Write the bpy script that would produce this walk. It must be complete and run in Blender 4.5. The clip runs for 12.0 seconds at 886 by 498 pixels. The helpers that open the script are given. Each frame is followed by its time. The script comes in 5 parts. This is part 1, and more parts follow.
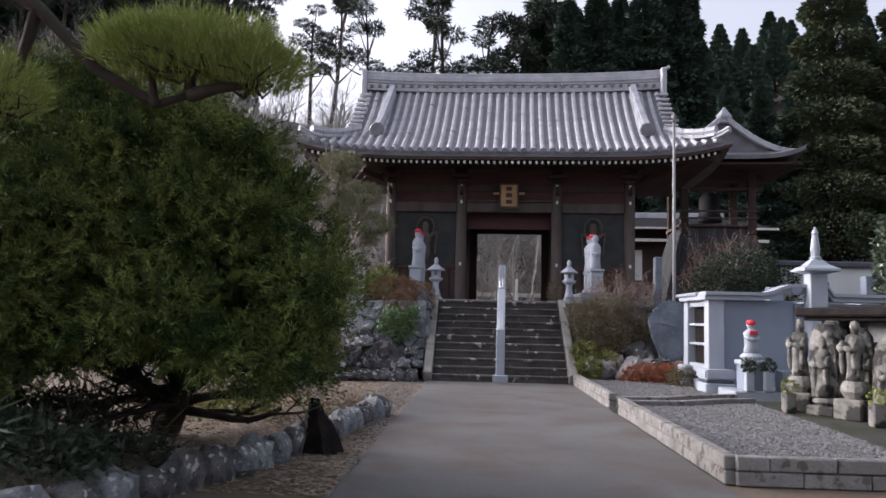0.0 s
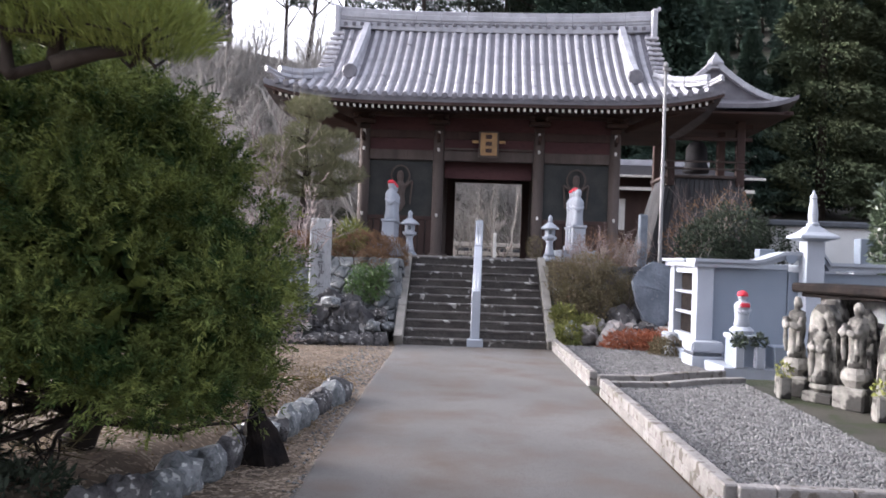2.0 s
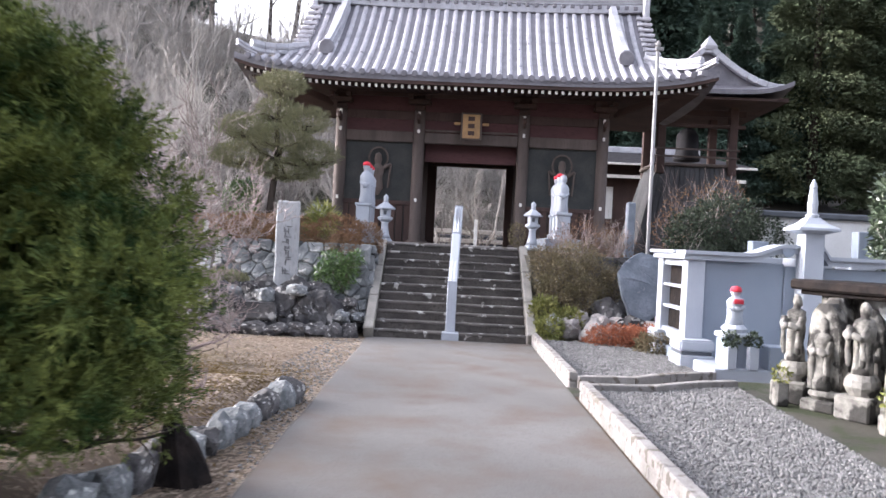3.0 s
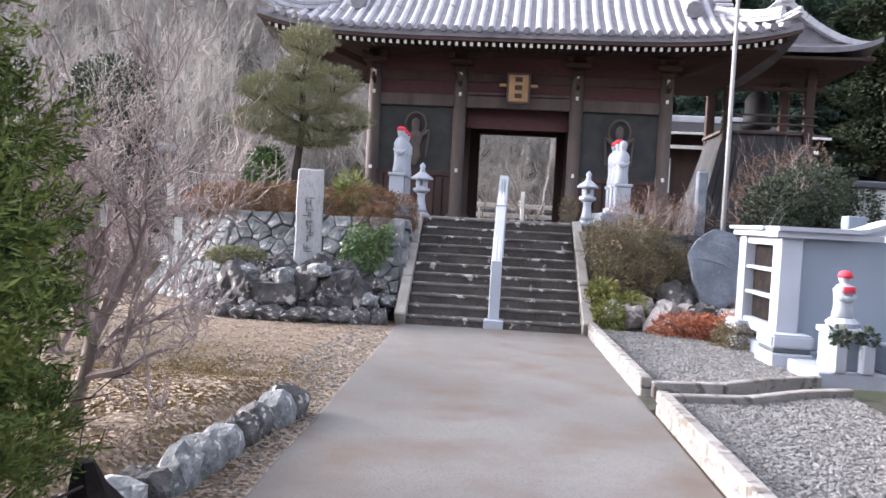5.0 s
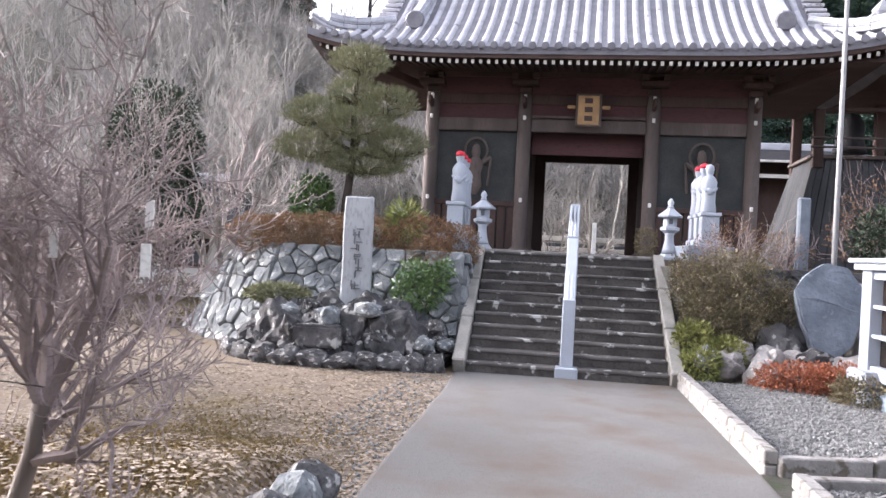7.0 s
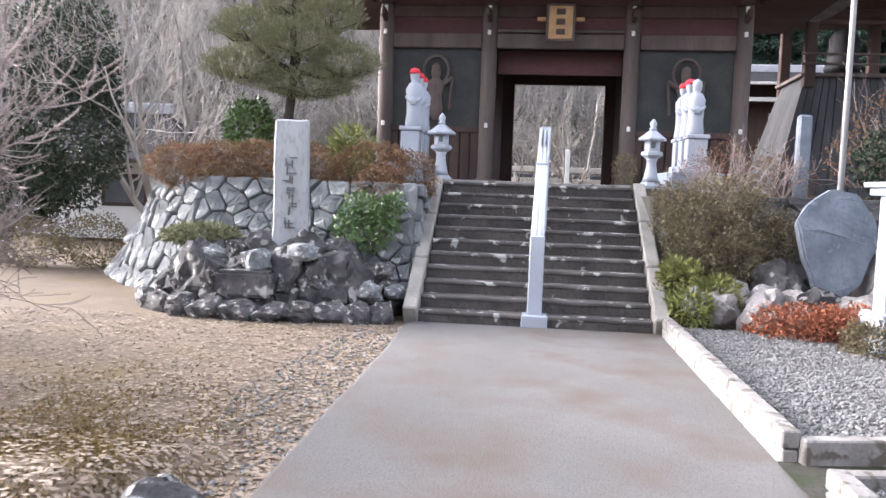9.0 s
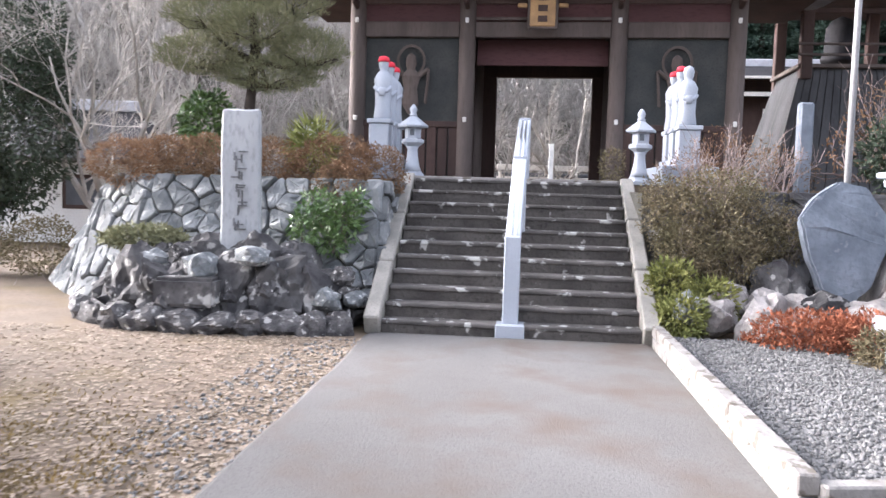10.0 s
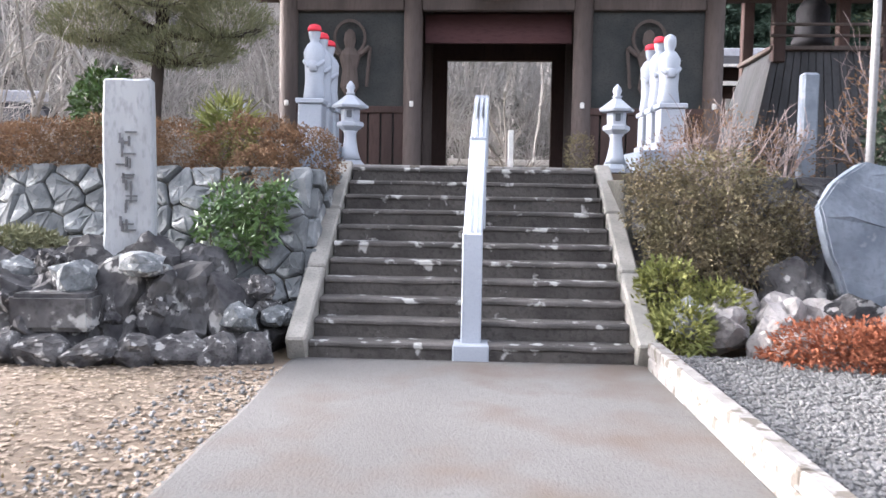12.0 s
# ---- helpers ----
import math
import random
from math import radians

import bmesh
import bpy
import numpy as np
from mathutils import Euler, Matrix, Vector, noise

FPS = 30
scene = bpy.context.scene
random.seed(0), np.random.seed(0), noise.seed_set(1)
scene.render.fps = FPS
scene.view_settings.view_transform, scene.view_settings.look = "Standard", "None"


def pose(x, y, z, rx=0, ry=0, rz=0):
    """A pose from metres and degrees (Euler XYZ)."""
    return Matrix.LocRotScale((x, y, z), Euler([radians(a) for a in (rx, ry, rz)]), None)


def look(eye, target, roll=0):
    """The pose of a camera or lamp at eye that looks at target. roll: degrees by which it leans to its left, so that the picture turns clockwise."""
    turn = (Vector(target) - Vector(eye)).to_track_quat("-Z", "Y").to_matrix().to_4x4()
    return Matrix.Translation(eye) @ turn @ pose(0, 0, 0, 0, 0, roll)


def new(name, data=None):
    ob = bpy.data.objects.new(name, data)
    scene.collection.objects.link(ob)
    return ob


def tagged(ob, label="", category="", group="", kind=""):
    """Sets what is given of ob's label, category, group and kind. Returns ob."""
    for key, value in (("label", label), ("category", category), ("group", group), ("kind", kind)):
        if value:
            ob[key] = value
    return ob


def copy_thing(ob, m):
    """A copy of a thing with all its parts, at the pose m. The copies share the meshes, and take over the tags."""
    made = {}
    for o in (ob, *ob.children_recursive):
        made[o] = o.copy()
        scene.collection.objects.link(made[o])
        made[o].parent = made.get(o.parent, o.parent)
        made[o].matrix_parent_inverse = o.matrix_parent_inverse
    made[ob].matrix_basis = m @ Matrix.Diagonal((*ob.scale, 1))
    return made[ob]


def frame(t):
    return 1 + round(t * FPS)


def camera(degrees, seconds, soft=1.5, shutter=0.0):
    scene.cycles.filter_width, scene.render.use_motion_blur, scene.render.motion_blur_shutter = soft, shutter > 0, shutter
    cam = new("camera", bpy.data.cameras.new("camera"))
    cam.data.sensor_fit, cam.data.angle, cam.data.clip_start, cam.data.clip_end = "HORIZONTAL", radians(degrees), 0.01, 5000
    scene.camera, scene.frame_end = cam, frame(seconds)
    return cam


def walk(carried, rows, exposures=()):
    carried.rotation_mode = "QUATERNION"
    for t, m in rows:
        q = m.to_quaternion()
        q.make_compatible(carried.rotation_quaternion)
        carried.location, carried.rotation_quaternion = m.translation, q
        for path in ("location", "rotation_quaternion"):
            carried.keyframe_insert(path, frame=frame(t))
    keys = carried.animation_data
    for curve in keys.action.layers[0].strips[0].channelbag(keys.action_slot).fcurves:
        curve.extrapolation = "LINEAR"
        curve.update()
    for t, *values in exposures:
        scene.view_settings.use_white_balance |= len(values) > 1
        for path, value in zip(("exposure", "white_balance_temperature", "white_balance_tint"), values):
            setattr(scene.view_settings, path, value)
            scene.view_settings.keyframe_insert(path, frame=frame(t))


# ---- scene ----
cam = camera(56.7, 12.0, soft=1.5, shutter=0.5)
PATH = [
    (0, (-0.523, -18.31, 1.355), (-0.61, -16.32, 1.528), 1.3),
    (0.5, (-0.546, -18.276, 1.513), (-0.674, -16.287, 1.679), 1.3),
    (1, (-0.507, -17.954, 1.676), (-0.661, -15.969, 1.866), 2.1),
    (1.5, (-0.402, -17.484, 1.786), (-0.531, -15.496, 1.965), 2.2),
    (2, (-0.422, -17.184, 1.863), (-0.458, -15.184, 1.884), 2.0),
    (2.5, (-0.241, -16.869, 1.895), (-0.252, -14.869, 1.892), 1.5),
    (3, (-0.172, -16.12, 1.897), (-0.178, -14.12, 1.886), 2.9),
    (3.2, (-0.111, -15.795, 1.896), (-0.115, -13.795, 1.891), 3.9),
    (4.8, (-0.15, -14.224, 1.87), (-0.241, -12.227, 1.809), 3.0),
    (5, (-0.155, -14.03, 1.87), (-0.265, -12.035, 1.795), 3.1),
    (5.5, (-0.22, -13.552, 1.794), (-0.376, -11.559, 1.724), 2.7),
    (6, (-0.241, -13.138, 1.785), (-0.445, -11.149, 1.746), 2.7),
    (6.5, (-0.303, -12.716, 1.799), (-0.551, -10.732, 1.794), 2.8),
    (6.7, (-0.318, -12.573, 1.815), (-0.579, -10.59, 1.82), 3.0),
    (8.5, (-0.207, -10.989, 1.827), (-0.433, -9.003, 1.77), 2.4),
    (9, (-0.163, -10.518, 1.781), (-0.36, -8.534, 1.63), 2.1),
    (9.5, (-0.086, -10.027, 1.725), (-0.282, -8.043, 1.572), 1.9),
    (10, (0.064, -9.414, 1.706), (-0.118, -7.427, 1.562), 1.7),
    (10.5, (-0.028, -8.829, 1.622), (-0.135, -6.836, 1.493), 1.6),
    (11, (-0.036, -8.407, 1.616), (-0.094, -6.414, 1.458), 1.4),
    (11.5, (-0.024, -7.978, 1.585), (-0.071, -5.984, 1.435), 1.3),
    (12, (-0.029, -7.482, 1.558), (-0.093, -5.488, 1.423), 1.0),
]
walk(cam, [(t, look(e, a, r)) for t, e, a, r in PATH], [(0, 1.65, 6050, 18), (0.5, 2.25, 6050, 18), (1.5, 2.4, 6050, 18), (2.5, 2.45, 6050, 17), (3.2, 2.9, 6050, 17), (5.5, 2.88, 6050, 17), (8.5, 2.99, 6050, 16), (9.5, 3.2, 6050, 16), (12, 3.24, 6050, 15)])


# ---- world and sun ----
SUN_EL, SUN_ROT = radians(15), radians(-72)
world = bpy.data.worlds.new("world")
scene.world = world
world.use_nodes = True
wn = world.node_tree
sky = wn.nodes.new("ShaderNodeTexSky")
sky.sky_type, sky.sun_disc = "NISHITA", False
sky.sun_elevation, sky.sun_rotation = SUN_EL, SUN_ROT
sky.air_density, sky.dust_density = 0.8, 9.0
veil = wn.nodes.new("ShaderNodeHueSaturation")  # thin high cloud greys the sky
veil.inputs["Saturation"].default_value, veil.inputs["Value"].default_value = 0.3, 1.1
wn.links.new(sky.outputs[0], veil.inputs["Color"])
wn.links.new(veil.outputs[0], wn.nodes["Background"].inputs[0])
wn.nodes["Background"].inputs[1].default_value = 0.15
sun = new("sun", bpy.data.lights.new("sun", "SUN"))
sun.data.energy, sun.data.angle, sun.data.color = 0.3, radians(70), (1, 0.95, 0.88)
sun.matrix_world = look((math.sin(SUN_ROT) * 50, math.cos(SUN_ROT) * 50, 50 * math.tan(SUN_EL)), (0, 0, 0))


# ---- materials ----
def mat(name, a, b, scale=3.0, rough=0.8, bump=0.3, fine=40.0, spots=None, spot_scale=6.0, spot_at=0.62,
        metal=0.0, vary=0.0, sheen=0.5, coords="Object", stretch=(1, 1, 1), spread=0.15, soft_spots=0.06):
    m = bpy.data.materials.new(name)
    m.use_nodes = True
    nt = m.node_tree
    N, L = nt.nodes, nt.links
    p = N["Principled BSDF"]
    p.inputs["Roughness"].default_value, p.inputs["Metallic"].default_value = rough, metal
    p.inputs["Specular IOR Level"].default_value = sheen
    tc, mp = N.new("ShaderNodeTexCoord"), N.new("ShaderNodeMapping")
    mp.inputs["Scale"].default_value = stretch
    L.new(tc.outputs[coords], mp.inputs[0])

    def noise_tex(s, detail=4.0):
        n = N.new("ShaderNodeTexNoise")
        n.inputs["Scale"].default_value, n.inputs["Detail"].default_value = s, detail
        L.new(mp.outputs[0], n.inputs["Vector"])
        return n

    def ramp(src, lo, hi):
        r = N.new("ShaderNodeMapRange")
        r.inputs[1].default_value, r.inputs[2].default_value = lo, hi
        L.new(src, r.inputs[0])
        return r.outputs[0]

    def mixed(f, c1, c2, mode="MIX"):
        x = N.new("ShaderNodeMix")
        x.data_type, x.blend_type = "RGBA", mode
        for sock, v in ((x.inputs[0], f), (x.inputs[6], c1), (x.inputs[7], c2)):
            if isinstance(v, (int, float)):
                sock.default_value = v
            elif isinstance(v, tuple):
                sock.default_value = (*v, 1)
            else:
                L.new(v, sock)
        return x.outputs[2]

    big, small = noise_tex(scale), noise_tex(fine, 6.0)
    col = mixed(ramp(big.outputs[0], 0.5 - spread, 0.5 + spread), a, b)
    dark = tuple(v * 0.55 for v in a)
    col = mixed(ramp(small.outputs[0], 0.5, 0.85), col, dark)
    if spots:
        sp = noise_tex(spot_scale, 8.0)
        col = mixed(ramp(sp.outputs[0], spot_at, spot_at + soft_spots), col, spots)
    if vary:
        oi, gi = N.new("ShaderNodeObjectInfo"), N.new("ShaderNodeNewGeometry")
        add = N.new("ShaderNodeMath")
        add.operation = "ADD"
        L.new(oi.outputs["Random"], add.inputs[0])
        L.new(gi.outputs["Random Per Island"], add.inputs[1])
        hv = N.new("ShaderNodeHueSaturation")
        r = N.new("ShaderNodeMapRange")
        r.inputs[1].default_value, r.inputs[2].default_value = 0, 2
        r.inputs[3].default_value, r.inputs[4].default_value = 1 - vary, 1 + vary
        L.new(add.outputs[0], r.inputs[0])
        L.new(r.outputs[0], hv.inputs["Value"])
        L.new(col, hv.inputs["Color"])
        col = hv.outputs[0]
    L.new(col, p.inputs["Base Color"])
    if bump:
        bp = N.new("ShaderNodeBump")
        bp.inputs["Strength"].default_value, bp.inputs["Distance"].default_value = bump, 0.02
        L.new(small.outputs[0], bp.inputs["Height"])
        L.new(bp.outputs[0], p.inputs["Normal"])
    return m


M_path = mat("concrete_path", (0.112, 0.106, 0.101), (0.14, 0.134, 0.129), 0.5, 0.95, 0.35, 60, (0.102, 0.083, 0.07), 1.1, 0.46, soft_spots=0.22, sheen=0.3)
M_soil = mat("leafy_soil", (0.165, 0.125, 0.093), (0.125, 0.099, 0.073), 1.6, 0.95, 0.6, 14, (0.135, 0.10, 0.05), 0.7, 0.52, soft_spots=0.2, sheen=0.2)
M_gravel = mat("gravel", (0.18, 0.175, 0.172), (0.13, 0.127, 0.125), 2.0, 0.9, 1.0, 50, vary=0.35, sheen=0.2)
M_pebble = mat("pebble", (0.225, 0.22, 0.215), (0.14, 0.137, 0.134), 9.0, 0.85, 0.2, 60, vary=0.45, sheen=0.2)
M_kerb = mat("kerb_stone", (0.265, 0.25, 0.238), (0.185, 0.172, 0.16), 4.0, 0.85, 0.5, 40, (0.11, 0.096, 0.08), 7.0, 0.55, vary=0.14, sheen=0.3)
# step stone in two tones: risers darker, treads paler
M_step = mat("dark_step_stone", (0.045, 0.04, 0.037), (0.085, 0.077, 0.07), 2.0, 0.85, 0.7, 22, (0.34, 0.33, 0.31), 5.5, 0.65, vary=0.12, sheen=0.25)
M_tread = mat("paler_tread_stone", (0.125, 0.113, 0.105), (0.062, 0.057, 0.053), 2.4, 0.85, 0.7, 22, (0.44, 0.43, 0.41), 5.5, 0.58, vary=0.12, sheen=0.3)
M_coping = mat("coping_stone", (0.30, 0.28, 0.25), (0.20, 0.19, 0.17), 3.0, 0.85, 0.5, 40, sheen=0.3)
M_granite = mat("pale_granite", (0.35, 0.375, 0.42), (0.285, 0.31, 0.35), 1.2, 0.6, 0.1, 140, vary=0.06)
M_granite_blue = mat("blue_grey_granite", (0.215, 0.25, 0.30), (0.175, 0.205, 0.255), 0.8, 0.45, 0.08, 150, vary=0.05)
M_dark_granite = mat("dark_granite", (0.09, 0.10, 0.115), (0.06, 0.065, 0.075), 2, 0.4, 0.1, 120, sheen=0.25)
M_rock = mat("field_stone", (0.10, 0.107, 0.11), (0.19, 0.197, 0.20), 3.5, 0.9, 1.0, 12, (0.38, 0.385, 0.37), 4.0, 0.585, vary=0.5, sheen=0.2)
M_rock_dark = mat("dark_rock", (0.042, 0.04, 0.042), (0.13, 0.125, 0.123), 2.2, 0.9, 1.0, 12, (0.36, 0.35, 0.335), 4.5, 0.59, vary=0.35, soft_spots=0.05, sheen=0.2)
M_rock_pale = mat("pale_rock", (0.30, 0.275, 0.262), (0.18, 0.165, 0.158), 3.0, 0.9, 0.9, 12, (0.42, 0.385, 0.36), 3.5, 0.6, vary=0.25)
M_slate = mat("blue_slate", (0.19, 0.215, 0.25), (0.10, 0.118, 0.145), 2.6, 0.7, 0.5, 20, (0.27, 0.29, 0.31), 2.5, 0.62)
M_mortar = mat("dark_joint", (0.05, 0.047, 0.04), (0.09, 0.085, 0.07), 3, 0.95, 0.8, 20)
M_old = mat("lichened_old_stone", (0.215, 0.205, 0.185), (0.095, 0.09, 0.078), 6.0, 0.9, 1.0, 18, (0.025, 0.023, 0.02), 3.4, 0.50, vary=0.5)
M_wet = mat("dark_wet_ground", (0.04, 0.038, 0.03), (0.06, 0.056, 0.045), 1.2, 0.7, 0.6, 25, (0.03, 0.036, 0.018), 2.0, 0.5, sheen=0.25)
M_stele = mat("weathered_stele", (0.36, 0.37, 0.38), (0.28, 0.285, 0.29), 2.0, 0.85, 0.5, 25, (0.22, 0.22, 0.2), 3.0, 0.62, stretch=(1, 1, 0.4))
M_ink = mat("carved_mark", (0.15, 0.15, 0.16), (0.10, 0.10, 0.10), 10, 0.9, 0.2)
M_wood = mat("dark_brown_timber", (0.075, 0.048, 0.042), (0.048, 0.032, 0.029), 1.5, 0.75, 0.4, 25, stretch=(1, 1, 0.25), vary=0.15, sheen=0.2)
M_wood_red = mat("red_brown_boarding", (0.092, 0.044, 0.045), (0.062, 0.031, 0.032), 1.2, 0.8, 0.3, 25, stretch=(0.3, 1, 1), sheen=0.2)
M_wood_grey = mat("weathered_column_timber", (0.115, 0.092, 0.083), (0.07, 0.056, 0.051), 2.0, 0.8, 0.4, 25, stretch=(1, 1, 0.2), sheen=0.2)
M_plank = mat("silvered_plank", (0.075, 0.075, 0.078), (0.05, 0.05, 0.052), 2.0, 0.8, 0.4, 25, stretch=(1, 1, 0.2), vary=0.2, sheen=0.15)
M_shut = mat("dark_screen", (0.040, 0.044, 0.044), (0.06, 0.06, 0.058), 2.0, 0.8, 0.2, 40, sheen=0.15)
M_paint = mat("chalky_white_paint", (0.74, 0.72, 0.68), (0.60, 0.58, 0.55), 6, 0.7, 0.1)
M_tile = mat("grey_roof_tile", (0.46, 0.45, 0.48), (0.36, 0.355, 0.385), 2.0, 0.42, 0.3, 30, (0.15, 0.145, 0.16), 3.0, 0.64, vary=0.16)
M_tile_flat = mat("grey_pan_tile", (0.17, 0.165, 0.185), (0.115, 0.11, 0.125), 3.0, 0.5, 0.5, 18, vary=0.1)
M_roof_dark = mat("dark_weathered_tile", (0.035, 0.034, 0.037), (0.022, 0.021, 0.024), 2.0, 0.75, 0.5, 15, sheen=0.08)
M_ridge = mat("pale_ridge_tile", (0.44, 0.445, 0.48), (0.33, 0.33, 0.36), 2.5, 0.45, 0.3, 30, vary=0.12)
M_gold = mat("faded_gilt_board", (0.38, 0.22, 0.085), (0.26, 0.15, 0.06), 5, 0.5, 0.2)
M_red = mat("red_cloth", (0.60, 0.03, 0.05), (0.48, 0.03, 0.05), 8, 0.85, 0.2)
M_steel = mat("brushed_steel", (0.55, 0.56, 0.58), (0.48, 0.49, 0.5), 6, 0.3, 0.05, metal=1.0)
M_pole = mat("grey_pole_paint", (0.24, 0.235, 0.235), (0.19, 0.185, 0.185), 3, 0.6, 0.05)
M_wall_white = mat("white_plaster", (0.66, 0.66, 0.65), (0.56, 0.56, 0.55), 1.0, 0.85, 0.1)
M_bark = mat("grey_bark", (0.16, 0.13, 0.11), (0.09, 0.07, 0.06), 4, 0.95, 0.9, 14, stretch=(1, 1, 0.3))
M_bark_dark = mat("dark_bark", (0.05, 0.04, 0.034), (0.032, 0.026, 0.022), 4, 0.95, 0.9, 14, stretch=(1, 1, 0.3), sheen=0.2)
M_twig = mat("pale_twigs", (0.36, 0.335, 0.31), (0.24, 0.22, 0.20), 2, 0.9, 0.1, vary=0.35)
M_twig_red = mat("reddish_twigs", (0.25, 0.205, 0.195), (0.17, 0.135, 0.128), 2, 0.9, 0.1, vary=0.35, sheen=0.2)
M_yew = mat("yew_needles", (0.018, 0.04, 0.012), (0.15, 0.175, 0.048), 4.0, 0.7, 0.0, vary=0.55, spread=0.14, sheen=0.1)
M_pine = mat("pine_needles", (0.19, 0.25, 0.06), (0.26, 0.31, 0.085), 0.9, 0.6, 0.0, vary=0.35, sheen=0.15)
M_pine_soft = mat("dusty_pine_needles", (0.15, 0.155, 0.085), (0.21, 0.205, 0.12), 0.9, 0.65, 0.0, vary=0.35, sheen=0.15)
M_leaf = mat("glossy_leaves", (0.045, 0.09, 0.025), (0.08, 0.13, 0.035), 2, 0.4, 0.0, vary=0.5)
M_leaf_grey = mat("pale_glossy_leaves", (0.10, 0.13, 0.075), (0.06, 0.085, 0.05), 2, 0.35, 0.0, vary=0.4)
M_leaf_yellow = mat("yellowish_leaves", (0.22, 0.22, 0.07), (0.14, 0.16, 0.05), 2, 0.6, 0.0, vary=0.4, sheen=0.15)
M_leaf_dark = mat("dark_evergreen_leaves", (0.03, 0.042, 0.026), (0.05, 0.062, 0.042), 2, 0.5, 0.0, vary=0.45, sheen=0.15)
M_azalea = mat("bronze_azalea_leaves", (0.13, 0.085, 0.05), (0.20, 0.115, 0.065), 1.5, 0.8, 0.0, vary=0.4, sheen=0.15)
M_olive = mat("olive_brown_leaves", (0.20, 0.16, 0.10), (0.135, 0.12, 0.065), 3.0, 0.8, 0.0, vary=0.5, sheen=0.15)
M_rust = mat("rust_red_leaves", (0.30, 0.105, 0.055), (0.20, 0.075, 0.045), 2, 0.8, 0.0, vary=0.4, sheen=0.15)
M_cedar = mat("cedar_foliage", (0.05, 0.082, 0.066), (0.075, 0.11, 0.08), 0.25, 0.8, 0.0, vary=0.3, sheen=0.1)
M_cedar_pale = mat("olive_cedar_foliage", (0.085, 0.10, 0.056), (0.06, 0.08, 0.048), 0.25, 0.8, 0.0, vary=0.25, sheen=0.1)
M_litter = mat("dry_leaf_litter", (0.22, 0.165, 0.12), (0.31, 0.25, 0.19), 3, 0.9, 0.0, vary=0.25)
M_moss = mat("dry_moss", (0.215, 0.15, 0.062), (0.165, 0.125, 0.065), 2.2, 0.95, 0.0, vary=0.25, sheen=0.1)
M_brush = mat("bare_brush_hill", (0.11, 0.10, 0.08), (0.065, 0.062, 0.048), 0.25, 0.95, 0.9, 3, (0.06, 0.066, 0.038), 0.15, 0.55)


# ---- mesh helpers ----
def mesh_of(name, bm, materials, smooth=False):
    me = bpy.data.meshes.new(name)
    bm.to_mesh(me)
    bm.free()
    for m in materials if isinstance(materials, (list, tuple)) else [materials]:
        me.materials.append(m)
    if smooth:
        me.polygons.foreach_set("use_smooth", [True] * len(me.polygons))
    return me


def raw_mesh(name, verts, faces, materials, smooth=False):
    me = bpy.data.meshes.new(name)
    me.from_pydata([tuple(v) for v in verts], [], [tuple(f) for f in faces])
    for m in materials if isinstance(materials, (list, tuple)) else [materials]:
        me.materials.append(m)
    if smooth:
        me.polygons.foreach_set("use_smooth", [True] * len(me.polygons))
    return me


def thing(name, label, category, at=None, group="", kind=""):
    ob = new(name)
    ob.empty_display_size = 0.2
    ob.matrix_world = at or Matrix()
    return tagged(ob, label, category, group, kind)


def part(name, data, material, parent, label="", smooth=False, at=None, kind=""):
    if not isinstance(data, bpy.types.Mesh):
        data = mesh_of(name, data, material, smooth)
    ob = new(name, data)
    ob.parent = parent
    if at:
        ob.matrix_basis = at
    return tagged(ob, label, kind=kind)


def solo(name, data, material, label, category, at=None, group="", kind="", smooth=False):
    if not isinstance(data, bpy.types.Mesh):
        data = mesh_of(name, data, material, smooth)
    ob = new(name, data)
    if at:
        ob.matrix_world = at
    return tagged(ob, label, category, group, kind)


def box(x0, y0, z0, x1, y1, z1, bevel=0.0, bm=None, segments=1):
    own = bmesh.new()
    bmesh.ops.create_cube(own, size=1)
    bmesh.ops.transform(own, matrix=Matrix.LocRotScale(((x0 + x1) / 2, (y0 + y1) / 2, (z0 + z1) / 2), None,
                        (abs(x1 - x0), abs(y1 - y0), abs(z1 - z0))), verts=own.verts)
    if bevel:
        bmesh.ops.bevel(own, geom=own.edges[:], offset=bevel, segments=segments, affect="EDGES")
    return joined(bm, own)


def joined(bm, own, m=None):
    """Adds the shape own to bm (or gives own back)."""
    if m is not None:
        bmesh.ops.transform(own, matrix=m, verts=own.verts)
    if bm is None:
        return own
    tmp = bpy.data.meshes.new("tmp")
    own.to_mesh(tmp)
    own.free()
    bm.from_mesh(tmp)
    bpy.data.meshes.remove(tmp)
    return bm


def lathe(profile, n=12, bm=None, turn=0.0):
    """A shape turned about z from rows (radius, z)."""
    own = bmesh.new()
    rings = []
    for r, z in profile:
        rings.append([own.verts.new((r * math.cos(turn + math.tau * i / n), r * math.sin(turn + math.tau * i / n), z)) for i in range(n)])
    for a, b in zip(rings, rings[1:]):
        for i in range(n):
            own.faces.new((a[i], a[(i + 1) % n], b[(i + 1) % n], b[i]))
    own.faces.new(rings[0][::-1])
    own.faces.new(rings[-1])
    return joined(bm, own)


def beam(p, q, w, h, bevel=0.0, bm=None):
    """A straight bar from p to q, w wide and h high."""
    p, q = Vector(p), Vector(q)
    own = box(-w / 2, 0, -h / 2, w / 2, (q - p).length, h / 2, bevel)
    d = (q - p).normalized()
    side = d.cross(Vector((0, 0, 1)))
    side = side.normalized() if side.length > 1e-4 else Vector((1, 0, 0))
    up = side.cross(d)
    m = Matrix((side, d, up)).transposed().to_4x4()
    m.translation = p
    return joined(bm, own, m)


